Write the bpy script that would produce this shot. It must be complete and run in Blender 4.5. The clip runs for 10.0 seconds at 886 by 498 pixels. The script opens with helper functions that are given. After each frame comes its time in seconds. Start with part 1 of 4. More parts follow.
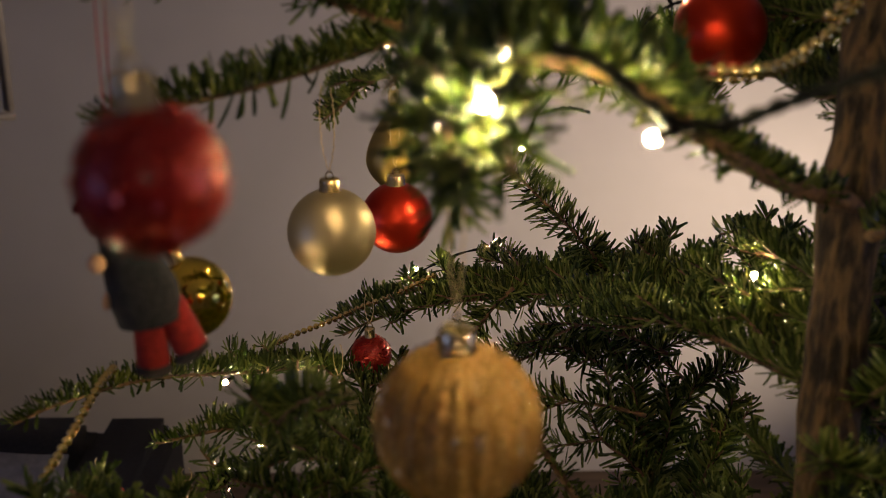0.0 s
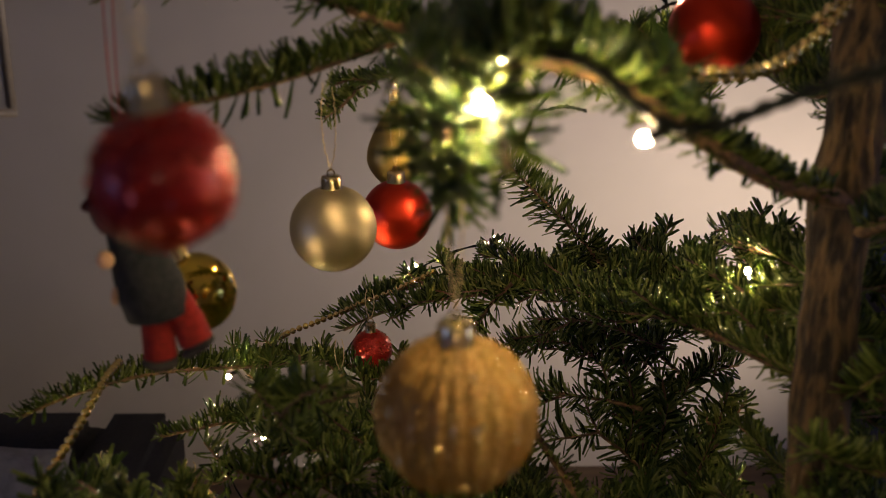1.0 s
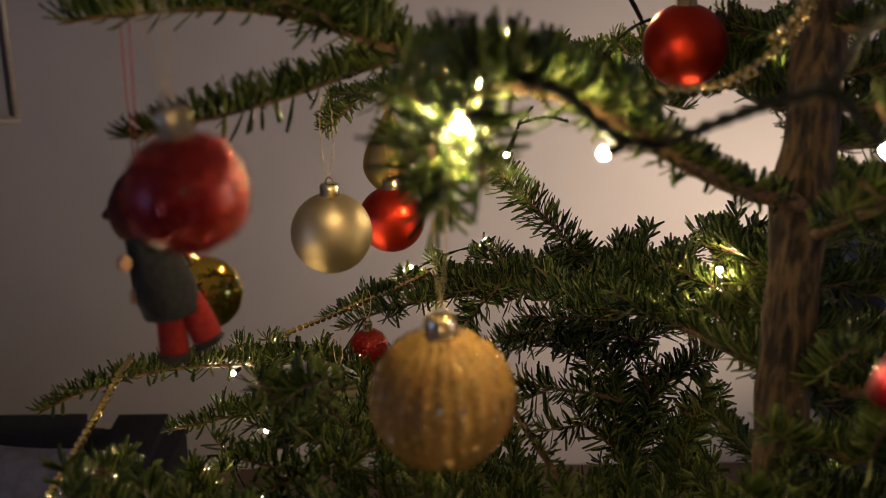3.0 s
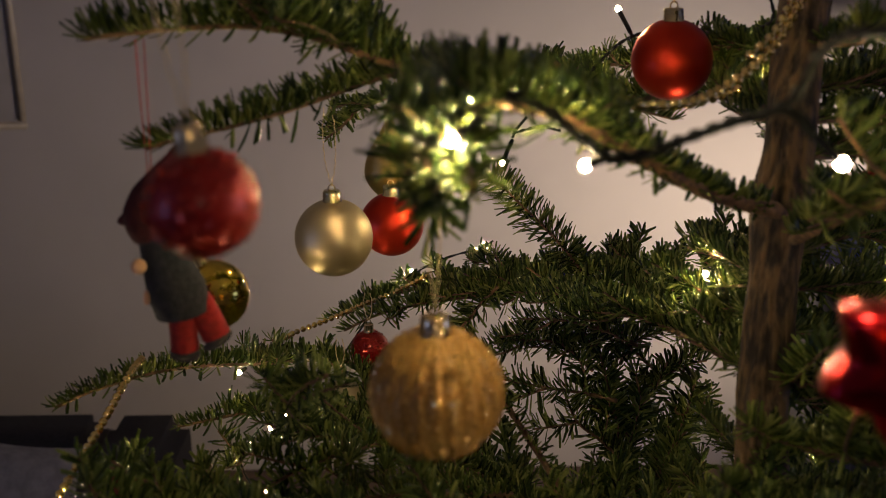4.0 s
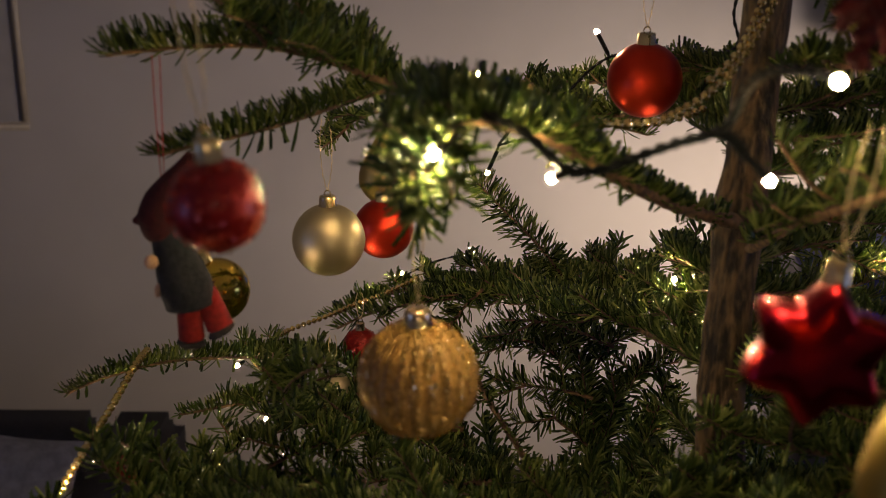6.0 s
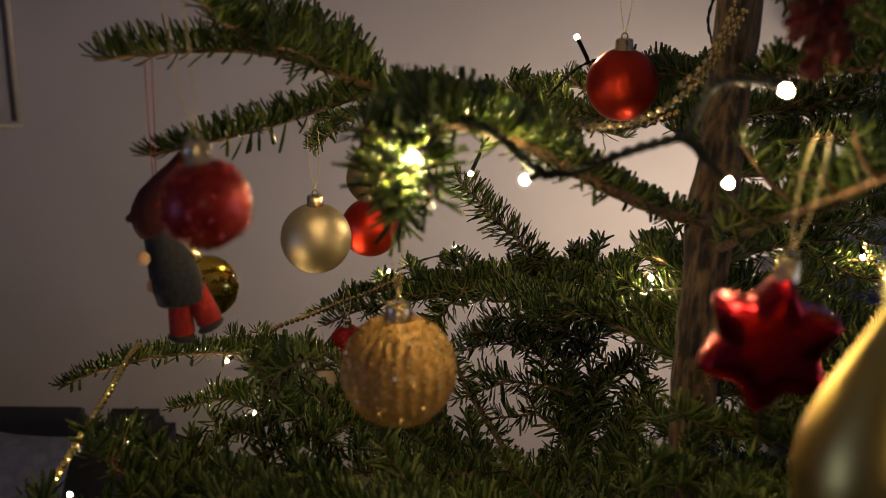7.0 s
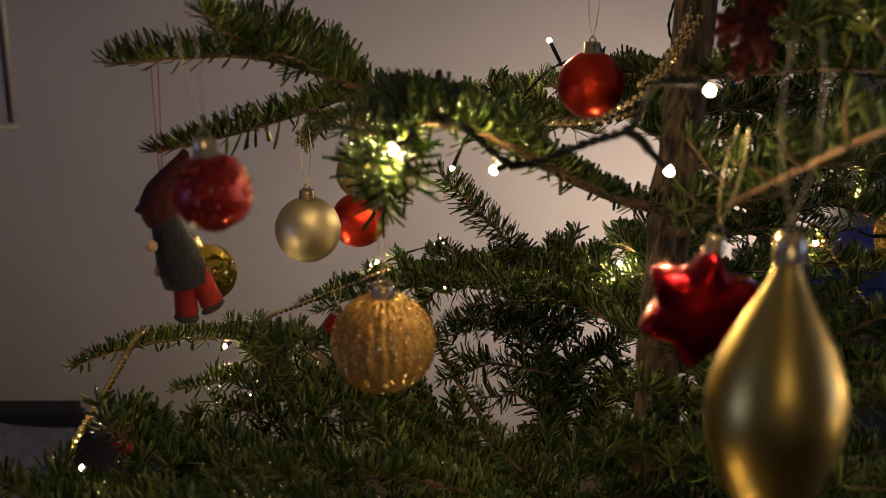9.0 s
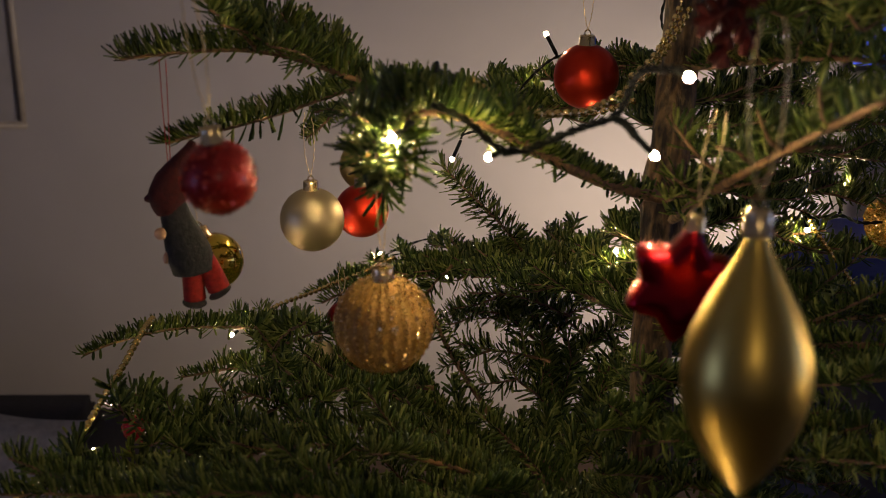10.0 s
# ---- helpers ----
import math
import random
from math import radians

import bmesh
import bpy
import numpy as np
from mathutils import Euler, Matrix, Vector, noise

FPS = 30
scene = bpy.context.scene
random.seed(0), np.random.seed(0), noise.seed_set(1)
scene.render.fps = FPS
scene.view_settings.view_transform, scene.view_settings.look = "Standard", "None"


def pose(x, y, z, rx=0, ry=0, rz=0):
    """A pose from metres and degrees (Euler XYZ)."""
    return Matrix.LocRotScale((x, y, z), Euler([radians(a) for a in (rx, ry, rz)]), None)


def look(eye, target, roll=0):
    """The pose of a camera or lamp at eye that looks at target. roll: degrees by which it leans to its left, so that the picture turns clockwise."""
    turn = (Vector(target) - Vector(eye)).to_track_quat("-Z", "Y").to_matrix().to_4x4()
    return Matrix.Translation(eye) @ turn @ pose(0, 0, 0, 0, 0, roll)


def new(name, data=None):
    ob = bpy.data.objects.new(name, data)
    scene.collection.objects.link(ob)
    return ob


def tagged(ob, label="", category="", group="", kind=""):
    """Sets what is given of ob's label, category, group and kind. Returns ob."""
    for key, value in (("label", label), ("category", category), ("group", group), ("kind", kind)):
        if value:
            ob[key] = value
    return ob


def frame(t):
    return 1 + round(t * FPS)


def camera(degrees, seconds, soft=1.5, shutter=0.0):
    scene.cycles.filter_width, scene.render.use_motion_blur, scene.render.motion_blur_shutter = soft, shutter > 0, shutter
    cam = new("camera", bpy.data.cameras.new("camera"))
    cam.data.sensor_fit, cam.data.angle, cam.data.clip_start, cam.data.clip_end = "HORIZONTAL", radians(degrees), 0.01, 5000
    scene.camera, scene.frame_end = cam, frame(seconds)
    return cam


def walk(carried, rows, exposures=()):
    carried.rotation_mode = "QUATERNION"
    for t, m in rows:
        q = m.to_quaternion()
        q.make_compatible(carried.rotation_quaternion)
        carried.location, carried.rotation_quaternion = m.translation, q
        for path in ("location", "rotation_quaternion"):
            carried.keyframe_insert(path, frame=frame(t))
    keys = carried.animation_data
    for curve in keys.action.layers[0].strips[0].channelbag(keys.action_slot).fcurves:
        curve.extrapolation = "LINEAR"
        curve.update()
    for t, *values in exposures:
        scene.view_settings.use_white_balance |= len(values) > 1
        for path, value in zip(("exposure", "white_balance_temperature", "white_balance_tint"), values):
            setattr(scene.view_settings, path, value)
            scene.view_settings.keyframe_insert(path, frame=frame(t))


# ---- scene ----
cam = camera(39.6, 10.0, 0.8)
PATH = [
    (0, (-0.0400, 0.0134, 1.8141), (-0.0694, 1.9123, 1.1871), -0.77),
    (0.5, (-0.0402, 0.0085, 1.8155), (-0.0696, 1.9063, 1.1853), -0.77),
    (1, (-0.0394, -0.0023, 1.8193), (-0.0689, 1.8947, 1.1866), -0.78),
    (1.5, (-0.0367, -0.0190, 1.8246), (-0.0673, 1.8780, 1.1917), -1.08),
    (2, (-0.0340, -0.0366, 1.8319), (-0.0646, 1.8604, 1.1990), -1.18),
    (2.5, (-0.0332, -0.0445, 1.8335), (-0.0607, 1.8534, 1.2033), -1.27),
    (3.8, (-0.0302, -0.0934, 1.8504), (-0.0566, 1.8053, 1.2224), -0.87),
    (4, (-0.0284, -0.0994, 1.8518), (-0.0596, 1.8008, 1.2286), -1.08),
    (4.5, (-0.0297, -0.1095, 1.8496), (-0.0619, 1.7910, 1.2276), -0.88),
    (5, (-0.0281, -0.1298, 1.8602), (-0.0580, 1.7732, 1.2457), -0.47),
    (5.5, (-0.0245, -0.1534, 1.8680), (-0.0524, 1.7500, 1.2546), -0.17),
    (7, (-0.0136, -0.2008, 1.8805), (-0.0225, 1.7028, 1.2674), 0.28),
    (7.5, (-0.0102, -0.2255, 1.8874), (-0.0130, 1.6779, 1.2731), 0.39),
    (8, (-0.0087, -0.2472, 1.8920), (-0.0095, 1.6565, 1.2789), 0.30),
    (8.5, (-0.0041, -0.2632, 1.8942), (-0.0019, 1.6407, 1.2819), 0.41),
    (9, (-0.0056, -0.2820, 1.8967), (-0.0004, 1.6213, 1.2825), 0.01),
    (9.5, (0.0000, -0.3000, 1.9000), (-0.0000, 1.6021, 1.2820), 0.00),
    (10, (0.0005, -0.3152, 1.8982), (-0.0055, 1.5870, 1.2803), -0.41),
]
walk(cam, [(t, look(eye, target, roll)) for t, eye, target, roll in PATH])
cam.data.dof.use_dof = True
cam.data.dof.focus_distance = 1.25
cam.data.dof.aperture_fstop = 9.0

# ---- light ----
world = bpy.data.worlds.new("night_room")
world.use_nodes = True
scene.world = world
world.node_tree.nodes["Background"].inputs[0].default_value = (0.02, 0.022, 0.03, 1)
world.node_tree.nodes["Background"].inputs[1].default_value = 0.1
scene.view_settings.exposure = 0.16


def area_lamp(name, eye, target, size, power, colour):
    data = bpy.data.lights.new(name, "AREA")
    data.shape, data.size, data.energy, data.color = "DISK", size, power, colour
    ob = new(name, data)
    ob.matrix_world = look(eye, target)
    return ob


WARM = (1.0, 0.76, 0.52)
area_lamp("room_lamp_light", (0.15, -2.0, 2.42), (0.0, 0.8, 1.5), 0.36, 2.0, WARM)
# added light out of view, brightens the wall behind the tree
LAMP_HEAD, LAMP_AIM = (1.78, 2.38, 0.80), (0.30, 3.35, 0.86)
area_lamp("wall_glow_light", LAMP_HEAD, LAMP_AIM, 0.35, 6.6, (1.0, 0.77, 0.58)).data.spread = radians(70)


# ---- materials ----
def mat(name):
    m = bpy.data.materials.new(name)
    m.use_nodes = True
    nt = m.node_tree
    return m, nt, nt.nodes["Principled BSDF"]


def link(nt, a, b):
    nt.links.new(a, b)


def noise_ramp(nt, scale, c0, c1, detail=5.0, lo=0.35, hi=0.65, stretch=(1, 1, 1), coord="Object"):
    tc = nt.nodes.new("ShaderNodeTexCoord")
    mp = nt.nodes.new("ShaderNodeMapping")
    mp.inputs["Scale"].default_value = stretch
    nz = nt.nodes.new("ShaderNodeTexNoise")
    nz.inputs["Scale"].default_value, nz.inputs["Detail"].default_value = scale, detail
    rp = nt.nodes.new("ShaderNodeValToRGB")
    rp.color_ramp.elements[0].position, rp.color_ramp.elements[1].position = lo, hi
    rp.color_ramp.elements[0].color, rp.color_ramp.elements[1].color = (*c0, 1), (*c1, 1)
    link(nt, tc.outputs[coord], mp.inputs[0])
    link(nt, mp.outputs[0], nz.inputs["Vector"])
    link(nt, nz.outputs["Fac"], rp.inputs[0])
    return rp, nz


def bump(nt, height, bsdf, strength=0.3, distance=0.001):
    b = nt.nodes.new("ShaderNodeBump")
    b.inputs["Strength"].default_value, b.inputs["Distance"].default_value = strength, distance
    link(nt, height, b.inputs["Height"])
    link(nt, b.outputs[0], bsdf.inputs["Normal"])


def mottled(name, c0, c1, scale, rough=0.6, metal=0.0, relief=0.2, depth=0.001, stretch=(1, 1, 1), lo=0.35, hi=0.65):
    m, nt, b = mat(name)
    rp, nz = noise_ramp(nt, scale, c0, c1, lo=lo, hi=hi, stretch=stretch)
    link(nt, rp.outputs[0], b.inputs["Base Color"])
    b.inputs["Roughness"].default_value, b.inputs["Metallic"].default_value = rough, metal
    bump(nt, nz.outputs["Fac"], b, relief, depth)
    return m


def needle_material(name, dark, mid, light):
    m, nt, b = mat(name)
    g = nt.nodes.new("ShaderNodeNewGeometry")
    rp = nt.nodes.new("ShaderNodeValToRGB")
    rp.color_ramp.elements[0].color, rp.color_ramp.elements[1].color = (*dark, 1), (*light, 1)
    e = rp.color_ramp.elements.new(0.55)
    e.color = (*mid, 1)
    link(nt, g.outputs["Random Per Island"], rp.inputs[0])
    link(nt, rp.outputs[0], b.inputs["Base Color"])
    b.inputs["Roughness"].default_value = 0.24
    b.inputs["Specular IOR Level"].default_value = 0.5
    tr = nt.nodes.new("ShaderNodeBsdfTranslucent")
    hs = nt.nodes.new("ShaderNodeHueSaturation")
    hs.inputs["Value"].default_value = 2.2
    link(nt, rp.outputs[0], hs.inputs["Color"])
    link(nt, hs.outputs[0], tr.inputs["Color"])
    mx = nt.nodes.new("ShaderNodeMixShader")
    mx.inputs[0].default_value = 0.3
    link(nt, b.outputs[0], mx.inputs[1])
    link(nt, tr.outputs[0], mx.inputs[2])
    link(nt, mx.outputs[0], nt.nodes["Material Output"].inputs["Surface"])
    return m


def satin(name, c0, c1, rough, scale=25, metal=1.0, coat=0.0):
    m, nt, b = mat(name)
    rp, nz = noise_ramp(nt, scale, c0, c1, lo=0.3, hi=0.7)
    link(nt, rp.outputs[0], b.inputs["Base Color"])
    b.inputs["Roughness"].default_value, b.inputs["Metallic"].default_value = rough, metal
    b.inputs["Coat Weight"].default_value = coat
    b.inputs["Coat Roughness"].default_value = 0.08
    fine, fz = noise_ramp(nt, 900, (0, 0, 0), (1, 1, 1))
    bump(nt, fz.outputs["Fac"], b, 0.06, 0.0003)
    return m


def glitter(name, base, flake, size, rough=0.42, metal=0.75, lean=0.8):
    """Paint with metal flakes: every cell of a fine pattern leans its own way."""
    m, nt, b = mat(name)
    tc = nt.nodes.new("ShaderNodeTexCoord")
    vo = nt.nodes.new("ShaderNodeTexVoronoi")
    vo.inputs["Scale"].default_value = size
    link(nt, tc.outputs["Object"], vo.inputs["Vector"])
    sep = nt.nodes.new("ShaderNodeSeparateColor")
    link(nt, vo.outputs["Color"], sep.inputs[0])
    rp = nt.nodes.new("ShaderNodeValToRGB")
    rp.color_ramp.elements[0].color, rp.color_ramp.elements[1].color = (*base, 1), (*flake, 1)
    rp.color_ramp.elements[0].position, rp.color_ramp.elements[1].position = 0.3, 0.95
    link(nt, sep.outputs[0], rp.inputs[0])
    link(nt, rp.outputs[0], b.inputs["Base Color"])
    b.inputs["Metallic"].default_value, b.inputs["Roughness"].default_value = metal, rough
    g = nt.nodes.new("ShaderNodeNewGeometry")
    sub = nt.nodes.new("ShaderNodeVectorMath")
    sub.operation = "SUBTRACT"
    link(nt, vo.outputs["Color"], sub.inputs[0])
    sub.inputs[1].default_value = (0.5, 0.5, 0.5)
    scl = nt.nodes.new("ShaderNodeVectorMath")
    scl.operation = "SCALE"
    scl.inputs["Scale"].default_value = lean
    link(nt, sub.outputs[0], scl.inputs[0])
    add = nt.nodes.new("ShaderNodeVectorMath")
    link(nt, scl.outputs[0], add.inputs[0])
    link(nt, g.outputs["Normal"], add.inputs[1])
    nrm = nt.nodes.new("ShaderNodeVectorMath")
    nrm.operation = "NORMALIZE"
    link(nt, add.outputs[0], nrm.inputs[0])
    link(nt, nrm.outputs[0], b.inputs["Normal"])
    return m


def glow(name, colour, strength):
    m, nt, b = mat(name)
    b.inputs["Base Color"].default_value = (*colour, 1)
    b.inputs["Emission Color"].default_value = (*colour, 1)
    b.inputs["Emission Strength"].default_value = strength
    return m


M_WALL = mottled("matt_wall_paint", (0.49, 0.465, 0.45), (0.54, 0.51, 0.495), 2.5, 0.9, relief=0.15, depth=0.002)
M_CEIL = mottled("ceiling_paint", (0.62, 0.60, 0.58), (0.68, 0.66, 0.64), 2.0, 0.9)
M_FLOOR = mottled("floor_wood", (0.05, 0.03, 0.018), (0.11, 0.07, 0.04), 3.0, 0.5, stretch=(1, 9, 1))
M_BARK = mottled("fir_bark", (0.013, 0.008, 0.004), (0.125, 0.078, 0.033), 150, 0.85, relief=1.0, depth=0.010, stretch=(1, 1, 0.27), lo=0.40, hi=0.62)
M_TWIG = mottled("twig_bark", (0.060, 0.032, 0.012), (0.20, 0.115, 0.043), 160, 0.75, relief=0.5, depth=0.001)
M_NEEDLE = needle_material("fir_needle", (0.016, 0.031, 0.007), (0.058, 0.092, 0.018), (0.185, 0.215, 0.052))
M_CHAMP = satin("champagne_satin", (0.54, 0.44, 0.255), (0.60, 0.50, 0.30), 0.46, metal=0.9)
M_RED = satin("red_satin", (0.60, 0.035, 0.015), (0.70, 0.05, 0.02), 0.34, metal=0.9)
M_REDSHINE = satin("red_lacquer", (0.42, 0.012, 0.02), (0.50, 0.02, 0.03), 0.19)
M_GOLDMIRROR = satin("gold_mirror", (0.72, 0.50, 0.07), (0.78, 0.55, 0.09), 0.04)
M_GOLDSATIN = satin("gold_satin", (0.66, 0.46, 0.10), (0.74, 0.53, 0.13), 0.36)
M_GOLDMATT = satin("gold_matt", (0.50, 0.36, 0.10), (0.58, 0.42, 0.13), 0.48)
M_GOLDGLIT = glitter("gold_glitter", (0.22, 0.118, 0.018), (0.44, 0.250, 0.050), 1500, 0.55, 0.15, 0.5)
M_REDGLIT = glitter("red_glitter", (0.22, 0.005, 0.004), (0.40, 0.010, 0.008), 1700, 0.42, 0.5, 0.35)
M_REDGLIT.node_tree.nodes["Principled BSDF"].inputs["Coat Weight"].default_value = 0.3
M_REDGLIT.node_tree.nodes["Principled BSDF"].inputs["Coat Roughness"].default_value = 0.12
M_GOLDFLAKE = satin("gold_flake", (0.80, 0.54, 0.18), (0.92, 0.66, 0.26), 0.21)
M_REDFLAKE = satin("red_flake", (0.90, 0.10, 0.06), (1.0, 0.16, 0.10), 0.22)
M_BEAD = satin("gold_bead", (0.84, 0.62, 0.20), (0.92, 0.70, 0.27), 0.15)
M_CAP = satin("cap_gold_plate", (0.72, 0.56, 0.28), (0.82, 0.65, 0.36), 0.17)
M_THREAD = mottled("gold_thread", (0.50, 0.38, 0.16), (0.90, 0.72, 0.38), 500, 0.4, 0.6)
M_REDTHREAD = mottled("red_thread", (0.35, 0.03, 0.03), (0.5, 0.06, 0.05), 400, 0.8)
M_CABLE = mottled("dark_green_cable", (0.004, 0.006, 0.005), (0.009, 0.011, 0.009), 90, 0.5)
M_CABLE.node_tree.nodes["Principled BSDF"].inputs["Specular IOR Level"].default_value = 0.12
M_BULB = glow("warm_led", (1.0, 0.72, 0.38), 1800)
M_FELTRED = mottled("red_felt", (0.20, 0.009, 0.007), (0.30, 0.015, 0.011), 260, 0.95, relief=0.8)
M_FELTDARKRED = mottled("dark_red_felt", (0.035, 0.0025, 0.003), (0.065, 0.0045, 0.005), 260, 0.95, relief=0.8)
M_FELTGREY = mottled("grey_felt", (0.009, 0.010, 0.012), (0.021, 0.022, 0.025), 260, 0.95, relief=0.9)
M_DARKLACQUER = mottled("dark_red_felt_board", (0.016, 0.0008, 0.001), (0.034, 0.0018, 0.002), 140, 0.7, relief=0.4)
M_DARKLACQUER.node_tree.nodes["Principled BSDF"].inputs["Specular IOR Level"].default_value = 0.12
M_SKIN = mottled("peach_wood_bead", (0.55, 0.33, 0.20), (0.62, 0.38, 0.24), 90, 0.6)
M_BLACK = mottled("black_felt", (0.012, 0.011, 0.011), (0.03, 0.028, 0.026), 200, 0.85)
M_FABRIC = mottled("black_upholstery", (0.006, 0.006, 0.007), (0.014, 0.013, 0.014), 120, 0.9, relief=0.5)
M_CUSHION = mottled("grey_cushion_cloth", (0.20, 0.19, 0.19), (0.27, 0.26, 0.255), 60, 0.92, relief=0.5)
M_FRAME = mottled("picture_frame_wood", (0.26, 0.23, 0.20), (0.33, 0.29, 0.25), 30, 0.5)
M_PAPER = mottled("faded_print", (0.42, 0.40, 0.385), (0.48, 0.455, 0.44), 9, 0.95)
M_BLUE = mottled("blue_painted_board", (0.010, 0.022, 0.13), (0.016, 0.034, 0.18), 6, 0.55)
M_SCREEN = glow("blue_screen", (0.05, 0.12, 1.0), 0.45)
# glow of the added side panes, mirrored blue in the ornaments
M_ADDEDBLUE = glow("added_blue_glow", (0.30, 0.42, 1.0), 1.9)
M_PLASTIC = mottled("black_plastic", (0.008, 0.008, 0.009), (0.016, 0.016, 0.018), 60, 0.4)


# ---- mesh helpers ----
def mesh_ob(name, verts, faces, material, smooth=True):
    me = bpy.data.meshes.new(name)
    me.from_pydata([tuple(v) for v in verts], [], [tuple(f) for f in faces])
    me.update()
    if smooth:
        me.shade_smooth()
    for m in (material if isinstance(material, (list, tuple)) else [material]):
        me.materials.append(m)
    return new(name, me)


def bm_ob(name, bm, material, smooth=True):
    me = bpy.data.meshes.new(name)
    bm.to_mesh(me)
    bm.free()
    if smooth:
        me.shade_smooth()
    for m in (material if isinstance(material, (list, tuple)) else [material]):
        me.materials.append(m)
    return new(name, me)


def under(ob, parent, label="", kind=""):
    ob.parent = parent
    return tagged(ob, label, kind=kind)


def lathe(profile, seg=48, centre=(0, 0, 0), cap=True):
    """Verts and faces of a profile of (radius, height) turned round z."""
    cx, cy, cz = centre
    vs, fs = [], []
    for r, z in profile:
        for i in range(seg):
            a = 2 * math.pi * i / seg
            vs.append((cx + r * math.cos(a), cy + r * math.sin(a), cz + z))
    for k in range(len(profile) - 1):
        for i in range(seg):
            j = (i + 1) % seg
            fs.append((k * seg + i, k * seg + j, (k + 1) * seg + j, (k + 1) * seg + i))
    if cap:
        fs.append(tuple(range(seg))[::-1])
        fs.append(tuple(range((len(profile) - 1) * seg, len(profile) * seg)))
    return vs, fs


def spline(pts, n):
    """n points evenly along a smooth curve through pts."""
    P = [Vector(p) for p in pts]
    P = [P[0] * 2 - P[1]] + P + [P[-1] * 2 - P[-2]]
    out = []
    for i in range(1, len(P) - 2):
        a, b, c, d = P[i - 1:i + 3]
        for k in range(24):
            t = k / 24
            out.append(0.5 * ((2 * b) + (c - a) * t + (2 * a - 5 * b + 4 * c - d) * t * t + (3 * b - a - 3 * c + d) * t ** 3))
    out.append(P[-2])
    cum = [0.0]
    for i in range(1, len(out)):
        cum.append(cum[-1] + (out[i] - out[i - 1]).length)
    res, j = [], 0
    for k in range(n):
        s = cum[-1] * k / (n - 1)
        while j < len(cum) - 2 and cum[j + 1] < s:
            j += 1
        w = (s - cum[j]) / max(cum[j + 1] - cum[j], 1e-9)
        res.append(out[j].lerp(out[j + 1], min(max(w, 0), 1)))
    return res, cum[-1]


def tube(path, radii, seg=8, vs=None, fs=None, wobble=0.0, rng=None):
    vs = [] if vs is None else vs
    fs = [] if fs is None else fs
    base, n = len(vs), len(path)
    side = None
    for i, p in enumerate(path):
        t = (path[min(i + 1, n - 1)] - path[max(i - 1, 0)]).normalized()
        if side is None:
            side = t.orthogonal().normalized()
        side = (side - t * side.dot(t)).normalized()
        up = t.cross(side)
        r = radii[i] if hasattr(radii, "__len__") else radii
        for k in range(seg):
            a = 2 * math.pi * k / seg
            rr = r * (1 + (rng.uniform(-wobble, wobble) if rng else 0))
            vs.append(p + (side * math.cos(a) + up * math.sin(a)) * rr)
    for i in range(n - 1):
        for k in range(seg):
            q = (k + 1) % seg
            fs.append((base + i * seg + k, base + i * seg + q, base + (i + 1) * seg + q, base + (i + 1) * seg + k))
    fs.append(tuple(base + k for k in range(seg))[::-1])
    fs.append(tuple(base + (n - 1) * seg + k for k in range(seg)))
    return vs, fs


# ---- the room ----
def box(name, lo, hi, material, bevel=0.0, kind=""):
    bm = bmesh.new()
    bmesh.ops.create_cube(bm, size=1)
    for v in bm.verts:
        v.co = Vector([(lo[i] + hi[i]) / 2 + v.co[i] * (hi[i] - lo[i]) for i in range(3)])
    if bevel:
        bmesh.ops.bevel(bm, geom=bm.edges[:], offset=bevel, segments=3, affect="EDGES")
    ob = bm_ob(name, bm, material, bevel > 0)
    return tagged(ob, kind=kind) if kind else ob


tagged(box("floor", (-3.2, -3.4, -0.1), (3.6, 3.5, 0.0), M_FLOOR, kind="structure"), "dark wooden floor of the living room", "floor")
tagged(box("ceiling", (-3.2, -3.4, 2.5), (3.6, 3.5, 2.6), M_CEIL, kind="structure"), "plain off-white painted ceiling", "ceiling")
tagged(box("wall_north", (-3.2, 3.35, 0.0), (3.6, 3.5, 2.5), M_WALL, kind="structure"), "plain greyish mauve painted wall behind the tree", "wall")
tagged(box("wall_south", (-3.2, -3.4, 0.0), (3.6, -3.25, 2.5), M_WALL, kind="structure"), "plain greyish mauve painted wall", "wall")
tagged(box("wall_west", (-3.2, -3.25, 0.0), (-3.05, 3.35, 2.5), M_WALL, kind="structure"), "plain greyish mauve painted wall", "wall")
tagged(box("wall_east", (3.45, -3.25, 0.0), (3.6, 3.35, 2.5), M_WALL, kind="structure"), "plain greyish mauve painted wall", "wall")

# ---- the tree ----
TREE = (0.195, 0.715)
tree = tagged(new("christmas_tree"), "green fir tree decorated with baubles, bead garland and fairy lights", "tree")
tree.location = (*TREE, 0)


def tree_part(ob, parent=None, label="", kind=""):
    """Parent a mesh built in world coordinates under the tree or one of its parts."""
    ob.parent = parent or tree
    ob.matrix_parent_inverse = Matrix.Translation((-TREE[0], -TREE[1], 0))
    if parent:
        ob.matrix_parent_inverse = Matrix()
    return tagged(ob, label, kind=kind)


TRUNK = [(0.185, 0.72, 0.0), (0.185, 0.72, 0.6), (0.183, 0.685, 1.373), (0.180, 0.686, 1.472), (0.186, 0.700, 1.596), (0.193, 0.710, 1.677), (0.203, 0.731, 1.772), (0.225, 0.70, 2.1), (0.225, 0.70, 2.4)]
path, _ = spline(TRUNK, 90)
rng = random.Random(3)
radii = [0.0225 * (1 - 0.62 * (p.z / 2.4) ** 2.6) + 0.0025 * math.exp(-((p.z - 1.612) / 0.02) ** 2) for p in path]
vs, fs = tube(path, radii, 20, wobble=0.11, rng=rng)
tree_part(mesh_ob("trunk", vs, fs, M_BARK), label="rough grey-brown bark trunk")

